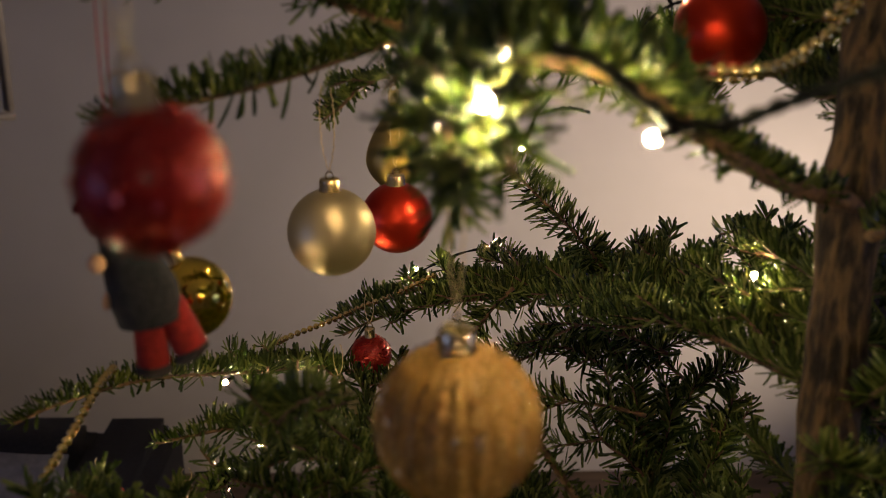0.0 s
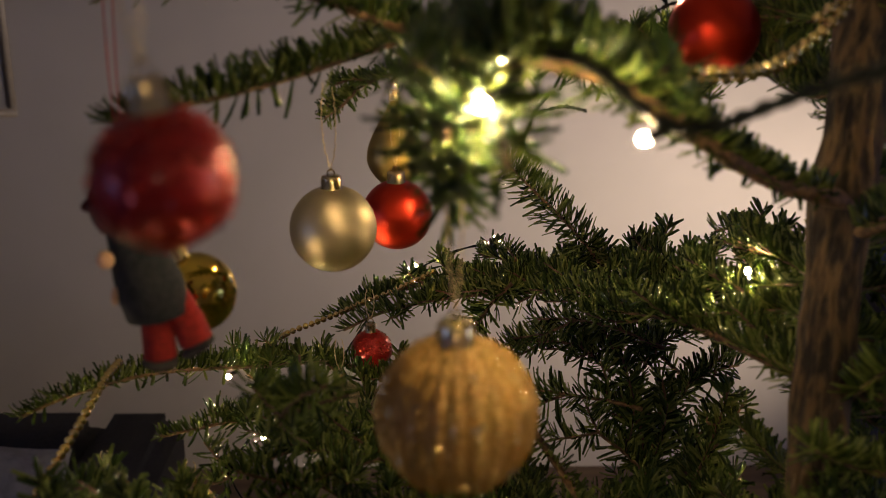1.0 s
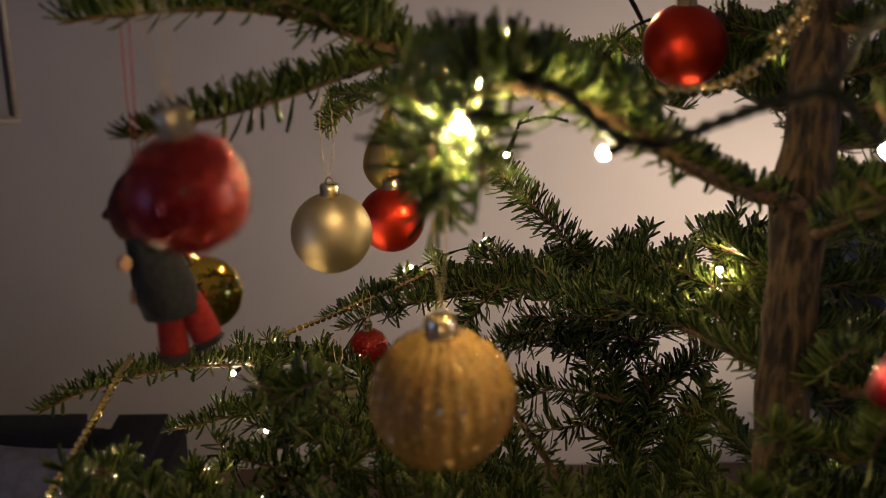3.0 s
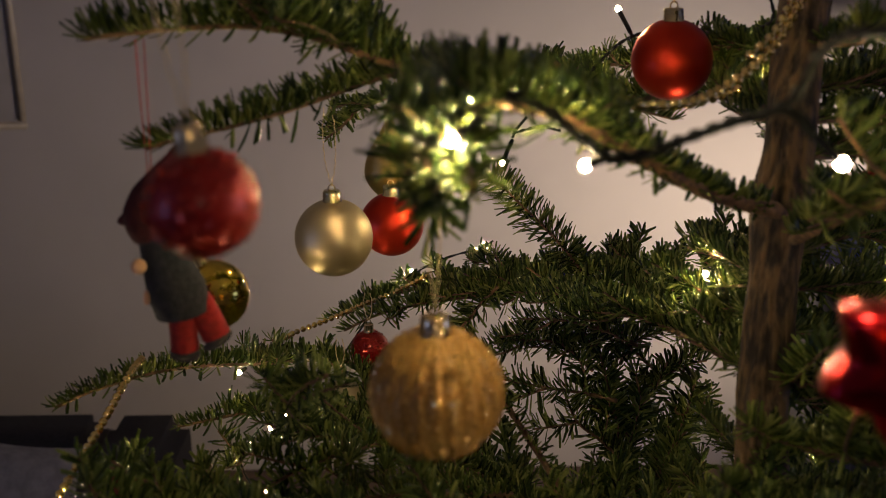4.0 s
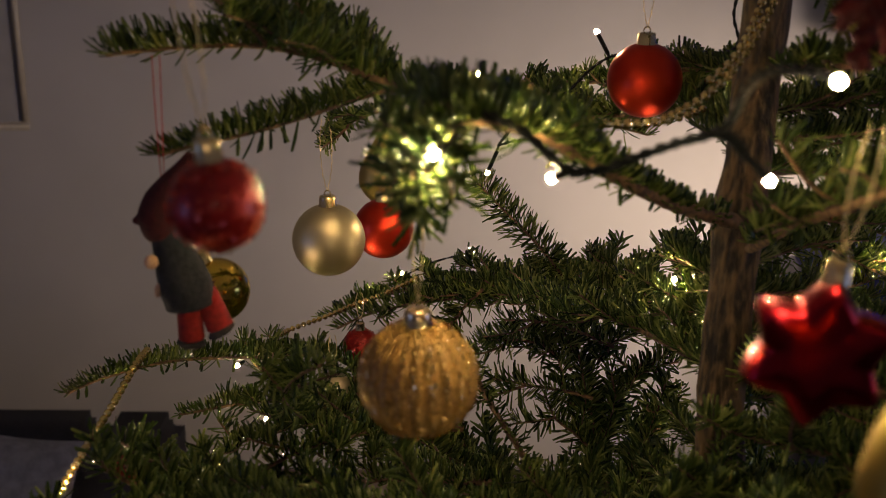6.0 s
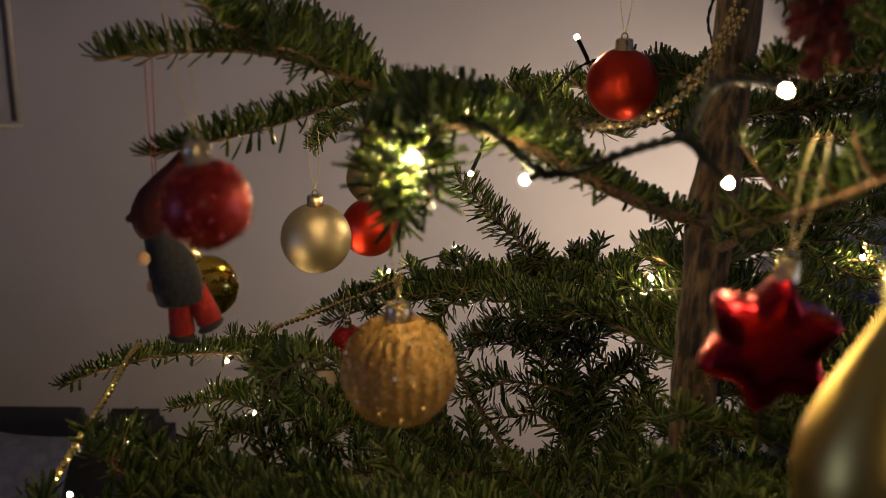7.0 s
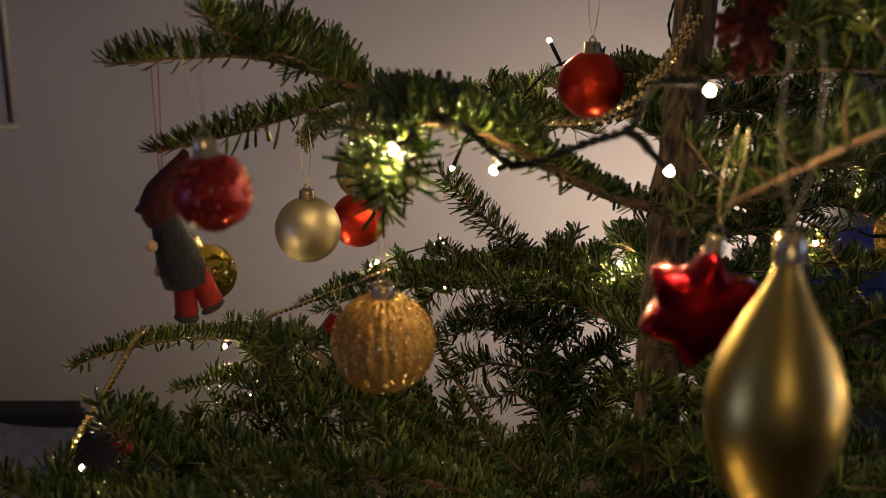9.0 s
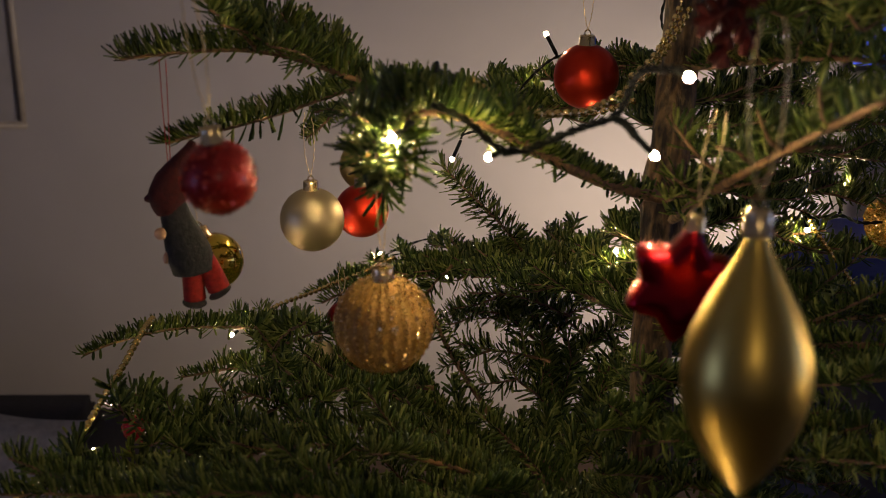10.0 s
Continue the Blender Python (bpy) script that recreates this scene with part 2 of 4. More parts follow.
# unit needle: flat, widest past the middle, slightly bent
NST = [(0.0, 0.45), (0.60, 1.0), (1.0, 0.70)]
NV = [(0.5 * w * c, 0.22 * w * s, t) for t, w in NST for c, s in ((1, 0), (0, 1), (-1, 0), (0, -1))]
NF = [(4 * k + i, 4 * k + (i + 1) % 4, 4 * k + 4 + (i + 1) % 4, 4 * k + 4 + i) for k in range(2) for i in range(4)] + [(8, 9, 10, 11)]
NV, NF = np.array(NV), np.array(NF)


def needles_mesh(name, items):
    """items: (base, direction, up, length, width) of every needle."""
    n = len(items)
    base = np.array([i[0] for i in items])
    d = np.array([i[1] for i in items])
    u = np.array([i[2] for i in items])
    L = np.array([i[3] for i in items])[:, None, None]
    W = np.array([i[4] for i in items])[:, None, None]
    side = np.cross(d, u)
    side /= np.linalg.norm(side, axis=1)[:, None] + 1e-9
    u2 = np.cross(side, d)
    t = NV[None, :, 2:3]
    bend = np.random.RandomState(n).uniform(-0.05, 0.30, (n, 1, 1)) * L * (t ** 2)
    v = base[:, None, :] + side[:, None, :] * NV[None, :, 0:1] * W + u2[:, None, :] * (NV[None, :, 1:2] * W + bend) + d[:, None, :] * t * L
    f = (NF[None] + (np.arange(n) * len(NV))[:, None, None]).reshape(-1, 4)
    me = bpy.data.meshes.new(name)
    me.vertices.add(n * len(NV))
    me.vertices.foreach_set("co", v.reshape(-1))
    me.loops.add(len(f) * 4)
    me.loops.foreach_set("vertex_index", f.reshape(-1).astype(np.int32))
    me.polygons.add(len(f))
    me.polygons.foreach_set("loop_start", (np.arange(len(f)) * 4).astype(np.int32))
    me.update(calc_edges=True)
    me.shade_smooth()
    me.materials.append(M_NEEDLE)
    return new(name, me)


UP = Vector((0, 0, 1))
FULL = 1.3


def clothe(items, path, length, rng, size, density, spread=1.0, bare=0.0, lift=0.55, down=0.25, root=None):
    """Needles along one twig: brushed forwards, mostly to the sides and above."""
    n = len(path)
    count = int(length * density * FULL)
    root = root or size
    for k in range(count):
        s = bare + (1 - bare) * (k + rng.random()) / max(count, 1)
        x = s * (n - 1)
        i = min(int(x), n - 2)
        p = path[i].lerp(path[i + 1], x - i)
        t = (path[i + 1] - path[i]).normalized()
        side = t.cross(UP)
        if side.length < 0.15:
            side = t.cross(Vector((0, 1, 0)))
        side.normalize()
        up = side.cross(t)
        a = rng.gauss(0, 0.95) * spread
        if rng.random() < down:
            a = rng.uniform(-math.pi, math.pi)
        out = up * math.cos(a) + side * math.sin(a)
        fwd = rng.uniform(0.22, 0.72) + (0.9 * max(0, s - 0.93) / 0.07 if s > 0.93 else 0)
        d = (out + t * fwd + UP * lift * rng.uniform(0.1, 0.6)).normalized()
        d += Vector((rng.gauss(0, 0.12), rng.gauss(0, 0.12), rng.gauss(0, 0.12)))
        d.normalize()
        L = 0.88 * (root + (size - root) * min(1.0, s * 1.25) ** 1.6) * rng.uniform(0.66, 1.10) * (1.0 if s < 0.9 else 1.0 - 3.2 * (s - 0.9))
        items.append((p, d, t if abs(d.dot(up)) > 0.9 else up, L, rng.uniform(0.0024, 0.0034)))


def fir_branch(pts, r0=0.004, r1=0.0016, sides=(), size=0.021, density=900, seed=1, bare=0.0, twig_len=0.0, step=0.045, start=0.2, stop=0.95, lift=0.55, down=0.25, angle=50, pitch=6, root=None):
    """One limb: stem, side twigs (listed, and in pairs every step metres) and needles."""
    rng = random.Random(seed)
    path, length = spline(pts, max(8, int(len(pts) * 7)))
    n = len(path)
    vs, fs, items = [], [], []
    tube(path, [r0 + (r1 - r0) * (i / (n - 1)) ** 0.8 for i in range(n)], 8, vs, fs, 0.10, rng)
    clothe(items, path, length, rng, size, density, bare=bare, lift=lift, down=down, root=root)
    shoots = [[Vector(p) for p in s] for s in sides]
    if twig_len:
        s = start * length
        flip = 1
        while s < stop * length:
            i = min(int(s / length * (n - 1)), n - 2)
            t = (path[i + 1] - path[i]).normalized()
            side = t.cross(UP).normalized()
            up = side.cross(t)
            f = s / length
            for sg in (1, -1):
                a = math.radians(angle + rng.uniform(-18, 18))
                ll = twig_len * (1.08 - 0.75 * f) * rng.uniform(0.65, 1.15)
                d = t * math.cos(a) + side * sg * math.sin(a) + up * math.radians(pitch + rng.uniform(-22, 24))
                mid = path[i] + d * ll * 0.5 + UP * rng.uniform(-0.004, 0.004)
                end = path[i] + d * ll + t * ll * 0.12 + UP * rng.uniform(-0.004, 0.014)
                shoots.append([path[i], mid, end])
            s += step * rng.uniform(0.75, 1.25)
    for sh in shoots:
        tp, tl = spline(sh, 10)
        tube(tp, [0.0017 - 0.0007 * k / 9 for k in range(10)], 6, vs, fs, 0.1, rng)
        clothe(items, tp, tl, rng, size * 0.94, density * 1.0, lift=lift, down=down, bare=0.04)
    br = tree_part(mesh_ob("branch", vs, fs, M_TWIG), label="brown fir branch with dense green needles")
    nd = needles_mesh("needles", items)
    nd.parent = br
    tagged(nd, "dark green glossy fir needles", kind="stuff")
    return br


# limbs in front of and beside the trunk
fir_branch([(0.187, 0.690, 1.615), (0.129, 0.646, 1.641), (0.072, 0.566, 1.684), (0.030, 0.493, 1.721), (-0.001, 0.452, 1.739), (-0.024, 0.432, 1.741), (-0.034, 0.416, 1.726), (-0.039, 0.404, 1.705)], 0.0062, 0.002, size=0.030, root=0.018, density=1250, seed=11, bare=0.04, down=0.28, lift=0.7, twig_len=0.026, step=0.045, start=0.56, stop=0.72, pitch=30,
           sides=[[(0.006, 0.457, 1.737), (-0.015, 0.450, 1.748), (-0.032, 0.441, 1.752)], [(-0.005, 0.447, 1.740), (-0.026, 0.460, 1.746), (-0.043, 0.471, 1.748)], [(-0.022, 0.432, 1.741), (-0.042, 0.416, 1.740), (-0.056, 0.408, 1.749)], [(0.024, 0.484, 1.724), (0.006, 0.507, 1.731), (-0.007, 0.520, 1.738)],
                  [(0.062, 0.547, 1.690), (0.049, 0.561, 1.701), (0.039, 0.574, 1.709)], [(-0.029, 0.425, 1.736), (-0.044, 0.417, 1.728), (-0.052, 0.409, 1.719)], [(-0.029, 0.425, 1.736), (-0.025, 0.415, 1.721), (-0.023, 0.406, 1.710)]])
# the spray that hangs from its tip behind the brightest bulb
for k, pts in enumerate((
    [(-0.030, 0.501, 1.729), (-0.038, 0.509, 1.714), (-0.046, 0.517, 1.698), (-0.050, 0.523, 1.680)],
    [(-0.028, 0.502, 1.732), (-0.045, 0.512, 1.723), (-0.057, 0.520, 1.709), (-0.063, 0.527, 1.692)],
    [(-0.033, 0.500, 1.724), (-0.033, 0.508, 1.710), (-0.037, 0.516, 1.695), (-0.042, 0.522, 1.675)],
    [(-0.030, 0.502, 1.732), (-0.049, 0.515, 1.732), (-0.061, 0.526, 1.727), (-0.070, 0.535, 1.716)],
    [(-0.027, 0.501, 1.729), (-0.023, 0.510, 1.716), (-0.021, 0.518, 1.703), (-0.022, 0.527, 1.692)],
    [(-0.045, 0.494, 1.705), (-0.045, 0.502, 1.691), (-0.044, 0.510, 1.676), (-0.042, 0.518, 1.664)],
)):
    fir_branch(pts, 0.0018, 0.0012, size=0.026, density=560, seed=500 + k, down=0.6, lift=0.15)
fir_branch([(0.196, 0.718, 1.668), (0.185, 0.883, 1.655), (0.125, 0.895, 1.653), (0.069, 0.895, 1.653), (0.010, 0.799, 1.678), (-0.037, 0.709, 1.705), (-0.066, 0.691, 1.712), (-0.091, 0.709, 1.703), (-0.126, 0.685, 1.695), (-0.157, 0.647, 1.692), (-0.187, 0.620, 1.690), (-0.215, 0.608, 1.685)], 0.0036, 0.0014, size=0.025, density=1350, seed=12, bare=0.2, twig_len=0.045, step=0.05, start=0.27, stop=0.56, lift=0.9, down=0.1,
           sides=[[(0.010, 0.799, 1.678), (-0.010, 0.780, 1.689), (-0.030, 0.711, 1.710)], [(0.085, 0.895, 1.653), (0.120, 0.903, 1.641), (0.150, 0.912, 1.631)], [(0.045, 0.872, 1.658), (0.067, 0.858, 1.652), (0.094, 0.855, 1.642)]])
fir_branch([(-0.059, 0.692, 1.715), (-0.084, 0.684, 1.724), (-0.113, 0.667, 1.738), (-0.150, 0.650, 1.749), (-0.194, 0.630, 1.752), (-0.244, 0.608, 1.750)], 0.003, 0.0014, size=0.027, density=1500, seed=13, lift=0.9, down=0.08,
           sides=[[(-0.066, 0.692, 1.718), (-0.084, 0.699, 1.738), (-0.098, 0.704, 1.753)], [(-0.084, 0.684, 1.724), (-0.103, 0.700, 1.742), (-0.119, 0.726, 1.757)], [(-0.101, 0.676, 1.732), (-0.118, 0.674, 1.757), (-0.130, 0.669, 1.776)], [(-0.118, 0.668, 1.740), (-0.141, 0.685, 1.760), (-0.163, 0.709, 1.770)], [(-0.146, 0.650, 1.749), (-0.159, 0.606, 1.776), (-0.167, 0.569, 1.791)], [(-0.125, 0.658, 1.743), (-0.145, 0.623, 1.765), (-0.163, 0.586, 1.778)], [(-0.101, 0.676, 1.732), (-0.113, 0.629, 1.751), (-0.130, 0.601, 1.760)]])
fir_branch([(0.205, 0.753, 1.709), (0.185, 0.895, 1.693), (0.129, 0.991, 1.666), (0.071, 1.019, 1.657), (0.031, 1.028, 1.652)], 0.0028, 0.0013, size=0.021, density=1050, seed=14, twig_len=0.05, step=0.04, lift=0.8)
# the upright shoot and the limb below it
fir_branch([(0.104, 1.120, 1.417), (0.064, 1.096, 1.472), (0.024, 1.089, 1.515), (-0.005, 1.089, 1.546)], 0.0022, 0.0013, size=0.031, density=1650, seed=17, lift=0.35, down=0.8)
fir_branch([(0.178, 0.684, 1.499), (0.150, 0.804, 1.479), (0.111, 0.923, 1.458), (0.051, 1.071, 1.427), (-0.025, 1.185, 1.391), (-0.098, 1.211, 1.371), (-0.177, 1.155, 1.361)], 0.004, 0.0014, size=0.021, density=1000, seed=18, twig_len=0.085, step=0.036, start=0.22, lift=0.7)
fir_branch([(0.185, 0.709, 1.530), (0.187, 0.885, 1.480), (0.167, 1.049, 1.432), (0.121, 1.124, 1.429), (0.048, 1.197, 1.395)], 0.003, 0.0014, size=0.021, density=1000, seed=19, twig_len=0.085, step=0.038, lift=0.7)
fir_branch([(0.186, 0.723, 1.553), (0.207, 0.938, 1.505), (0.203, 1.059, 1.487)], 0.0026, 0.0014, size=0.021, density=1000, seed=20, twig_len=0.06, step=0.04, lift=0.7)
# the long low limbs to the left
fir_branch([(0.167, 0.655, 1.345), (0.080, 0.767, 1.302), (0.010, 0.912, 1.293), (-0.062, 1.019, 1.331), (-0.150, 1.057, 1.353), (-0.221, 0.965, 1.392), (-0.280, 0.871, 1.428), (-0.322, 0.793, 1.445), (-0.344, 0.761, 1.445)], 0.004, 0.0014, size=0.022, density=1100, seed=21, twig_len=0.055, step=0.06, start=0.15, stop=0.75, lift=0.8, down=0.15)
fir_branch([(0.167, 0.657, 1.350), (0.075, 0.770, 1.310), (-0.009, 0.904, 1.301), (-0.091, 0.965, 1.327), (-0.150, 0.988, 1.333), (-0.218, 0.933, 1.358), (-0.280, 0.874, 1.372)], 0.0036, 0.0014, size=0.022, density=1050, seed=22, twig_len=0.08, step=0.05, start=0.15, lift=0.6)
fir_branch([(-0.145, 0.799, 1.399), (-0.156, 0.714, 1.460), (-0.139, 0.655, 1.506), (-0.115, 0.621, 1.532)], 0.002, 0.0014, size=0.027, density=800, seed=23, lift=0.5, down=0.5, sides=[[(-0.152, 0.697, 1.472), (-0.157, 0.664, 1.502), (-0.161, 0.649, 1.518)], [(-0.144, 0.671, 1.491), (-0.120, 0.655, 1.506), (-0.105, 0.647, 1.514)]])
fir_branch([(0.167, 0.654, 1.340), (0.091, 0.767, 1.302), (0.010, 0.873, 1.303), (-0.060, 0.841, 1.367), (-0.111, 0.778, 1.399), (-0.156, 0.718, 1.410), (-0.194, 0.693, 1.397)], 0.0036, 0.0014, size=0.023, density=1050, seed=24, twig_len=0.10, step=0.05, start=0.1)
fir_branch([(0.164, 0.630, 1.332), (0.076, 0.585, 1.388), (0.007, 0.557, 1.432), (-0.058, 0.553, 1.451), (-0.133, 0.554, 1.453), (-0.200, 0.556, 1.428)], 0.0036, 0.0014, size=0.024, density=1000, seed=25, twig_len=0.12, step=0.05, start=0.1)
fir_branch([(0.164, 0.626, 1.318), (0.049, 0.507, 1.407), (-0.052, 0.451, 1.461), (-0.148, 0.445, 1.474), (-0.236, 0.481, 1.456), (-0.333, 0.548, 1.437)], 0.0036, 0.0014, size=0.024, density=1000, seed=26, twig_len=0.12, step=0.05, start=0.1)
fir_branch([(-0.176, 0.630, 1.365), (-0.225, 0.669, 1.388), (-0.275, 0.699, 1.414)], 0.0024, 0.0014, size=0.022, density=1000, seed=27, twig_len=0.06, step=0.05)
# a small twig behind the hanging baubles, and an upright shoot before the wall
fir_branch([(-0.066, 0.845, 1.671), (-0.103, 0.901, 1.650), (-0.146, 0.935, 1.622)], 0.0016, 0.001, size=0.013, density=1300, seed=67, down=0.5, sides=[[(-0.103, 0.901, 1.650), (-0.121, 0.912, 1.649), (-0.136, 0.920, 1.643)], [(-0.115, 0.910, 1.643), (-0.127, 0.906, 1.631), (-0.142, 0.913, 1.619)]])
fir_branch([(0.141, 0.966, 1.201), (0.134, 1.013, 1.250), (0.125, 1.041, 1.303), (0.112, 1.068, 1.353)], 0.0028, 0.0014, size=0.022, density=900, seed=68, down=0.9, twig_len=0.05, step=0.05)
# low growth at the foot of the view
fir_branch([(0.167, 0.646, 1.317), (0.066, 0.632, 1.337), (-0.031, 0.619, 1.363), (-0.126, 0.621, 1.368), (-0.214, 0.626, 1.351)], 0.003, 0.0014, size=0.024, density=900, seed=74, twig_len=0.12, step=0.05, start=0.05)
fir_branch([(0.170, 0.657, 1.287), (0.091, 0.748, 1.241), (-0.014, 0.797, 1.230), (-0.129, 0.799, 1.236)], 0.003, 0.0014, size=0.024, density=800, seed=75, twig_len=0.13, step=0.05, start=0.05)
# a bare-stemmed limb before the wall, and low growth at the tree's edge
fir_branch([(-0.013, 0.899, 1.429), (-0.005, 0.874, 1.417), (0.012, 0.837, 1.398), (0.030, 0.800, 1.383), (0.047, 0.764, 1.370), (0.089, 0.712, 1.337), (0.153, 0.668, 1.297)], 0.0024, 0.0036, size=0.017, density=620, seed=80, down=0.3)
fir_branch([(-0.140, 0.677, 1.329), (-0.198, 0.675, 1.387), (-0.246, 0.676, 1.423), (-0.281, 0.671, 1.442)], 0.003, 0.0014, size=0.024, density=950, seed=81, twig_len=0.075, step=0.045, start=0.1)
fir_branch([(-0.151, 0.584, 1.366), (-0.226, 0.576, 1.407), (-0.278, 0.571, 1.426), (-0.323, 0.563, 1.432)], 0.003, 0.0014, size=0.024, density=950, seed=82, twig_len=0.07, step=0.045, start=0.1)
fir_branch([(-0.187, 0.613, 1.392), (-0.216, 0.603, 1.425), (-0.237, 0.590, 1.449), (-0.257, 0.585, 1.467), (-0.268, 0.583, 1.477)], 0.0028, 0.0014, size=0.024, density=950, seed=84, twig_len=0.06, step=0.032, start=0.1)
# limbs behind, seen against the wall
fir_branch([(0.170, 0.705, 1.369), (0.169, 0.954, 1.293), (0.156, 1.080, 1.293)], 0.0026, 0.0012, size=0.021, density=800, seed=30, twig_len=0.04, step=0.09)
fir_branch([(0.170, 0.697, 1.344), (0.134, 0.919, 1.283), (0.111, 1.026, 1.288)], 0.0026, 0.0012, size=0.021, density=800, seed=31, twig_len=0.045, step=0.09)
# loose shoots before the wall, each with two side twigs
for k, pts in enumerate((
    [(0.136, 0.963, 1.236), (0.126, 0.977, 1.279), (0.118, 0.991, 1.323), (0.107, 1.005, 1.366)],
    [(0.118, 0.977, 1.343), (0.086, 0.979, 1.351), (0.051, 0.981, 1.356), (0.014, 0.983, 1.363)],
    [(0.128, 0.957, 1.282), (0.102, 0.965, 1.307), (0.080, 0.971, 1.324), (0.069, 0.978, 1.347)],
    [(0.135, 0.927, 1.255), (0.164, 0.943, 1.303), (0.180, 0.955, 1.339), (0.190, 0.965, 1.372)],
    [(0.139, 1.023, 1.323), (0.166, 1.029, 1.342), (0.193, 1.033, 1.355), (0.214, 1.035, 1.359)],
    [(0.133, 0.906, 1.255), (0.155, 0.913, 1.277), (0.169, 0.920, 1.298)],
    [(0.138, 1.040, 1.279), (0.169, 1.038, 1.272), (0.202, 1.036, 1.264)],
    [(0.106, 1.078, 1.330), (0.075, 1.086, 1.355), (0.041, 1.088, 1.362), (0.003, 1.087, 1.359)],
    [(0.134, 1.075, 1.320), (0.106, 1.085, 1.353), (0.093, 1.094, 1.379)],
    [(0.136, 0.903, 1.246), (0.105, 0.909, 1.264), (0.083, 0.915, 1.282), (0.071, 0.918, 1.291)],
    [(0.131, 1.002, 1.290), (0.145, 1.012, 1.321), (0.142, 1.022, 1.352)],
    [(0.147, 1.049, 1.370), (0.107, 1.054, 1.386), (0.067, 1.057, 1.396), (0.027, 1.057, 1.397)],
    [(0.174, 1.096, 1.322), (0.139, 1.105, 1.349), (0.097, 1.108, 1.359), (0.056, 1.109, 1.362)],
    [(0.134, 1.080, 1.336), (0.144, 1.086, 1.356), (0.179, 1.091, 1.369)],
    [(0.007, 1.058, 1.432), (-0.013, 1.052, 1.413), (-0.030, 1.043, 1.388)],
)):
    P3 = [Vector(p) for p in pts]
    b, e = P3[len(P3) // 2], P3[-1]
    d = (e - P3[0]) * 0.28
    w = Vector((0.026, 0.012, 0.022))
    fir_branch(P3, 0.0022, 0.0012, size=0.025, density=950, seed=400 + k, down=0.75, bare=0.05, sides=[[P3[1], P3[1].lerp(b, 0.4) + w * 0.6, P3[1] + d + w], [b, b.lerp(e, 0.4) - w * 0.5, b + d - w]])
# denser growth round the middle of the tree
for pts, tw, sd in (
    ([(0.175, 0.999, 1.432), (0.150, 1.076, 1.443), (0.130, 1.113, 1.459)], 0.05, 55),
    ([(0.044, 1.069, 1.421), (-0.044, 1.114, 1.398), (-0.113, 1.110, 1.385), (-0.154, 1.104, 1.368)], 0.06, 56),
    ([(-0.014, 0.889, 1.351), (-0.110, 0.890, 1.357), (-0.179, 0.870, 1.360), (-0.232, 0.838, 1.356)], 0.08, 57),
    ([(0.009, 0.784, 1.352), (-0.097, 0.739, 1.377), (-0.182, 0.707, 1.376)], 0.09, 58),
    ([(0.175, 0.728, 1.495), (0.207, 0.931, 1.466), (0.210, 1.038, 1.468)], 0.05, 59),
    ([(0.077, 1.067, 1.415), (0.025, 1.123, 1.424), (-0.017, 1.174, 1.422)], 0.05, 60),
):
    fir_branch(pts, 0.003, 0.0013, size=0.022, density=850, seed=sd, twig_len=tw, step=0.045, start=0.15, lift=0.7)
# limbs to the right
fir_branch([(0.198, 0.730, 1.668), (0.199, 0.822, 1.668), (0.198, 0.920, 1.672), (0.194, 1.007, 1.670)], 0.003, 0.0014, size=0.022, density=900, seed=83, twig_len=0.06, step=0.035, start=0.1, lift=0.7)
fir_branch([(0.205, 0.735, 1.688), (0.281, 0.806, 1.679), (0.368, 0.835, 1.673), (0.452, 0.834, 1.668)], 0.003, 0.0014, size=0.022, density=900, seed=72, twig_len=0.085, step=0.045, start=0.1)
fir_branch([(0.202, 0.731, 1.642), (0.286, 0.809, 1.625), (0.377, 0.848, 1.613), (0.464, 0.846, 1.608)], 0.003, 0.0014, size=0.022, density=900, seed=73, twig_len=0.085, step=0.045, start=0.1)
fir_branch([(0.205, 0.740, 1.541), (0.290, 0.882, 1.492), (0.382, 0.972, 1.445), (0.473, 1.008, 1.395)], 0.003, 0.0014, size=0.022, density=900, seed=70, twig_len=0.09, step=0.045, start=0.1)
fir_branch([(0.205, 0.731, 1.513), (0.302, 0.915, 1.434), (0.409, 1.002, 1.376)], 0.003, 0.0014, size=0.022, density=900, seed=71, twig_len=0.09, step=0.045, start=0.1)
fir_branch([(0.208, 0.715, 1.723), (0.262, 0.547, 1.757), (0.288, 0.476, 1.765), (0.320, 0.415, 1.771)], 0.0034, 0.0016, size=0.022, density=800, seed=63, twig_len=0.06, step=0.04, start=0.25)
fir_branch([(0.205, 0.725, 1.819), (0.235, 0.453, 1.824), (0.250, 0.369, 1.823), (0.270, 0.286, 1.827)], 0.0034, 0.0016, size=0.024, density=900, seed=64, twig_len=0.10, step=0.04, start=0.25)
fir_branch([(0.182, 0.663, 1.369), (0.214, 0.587, 1.395), (0.247, 0.540, 1.412)], 0.003, 0.0014, size=0.024, density=900, seed=65, twig_len=0.10, step=0.04, start=0.1)
fir_branch([(0.185, 0.690, 1.388), (0.257, 0.773, 1.320), (0.354, 0.815, 1.285), (0.468, 0.816, 1.290)], 0.003, 0.0014, size=0.024, density=900, seed=66, twig_len=0.12, step=0.04, start=0.1)
fir_branch([(0.190, 0.675, 1.601), (0.192, 0.547, 1.660), (0.192, 0.417, 1.713), (0.202, 0.344, 1.748), (0.215, 0.272, 1.782)], 0.0042, 0.0022, size=0.024, density=520, seed=32, twig_len=0.065, step=0.06, start=0.25, down=0.12)
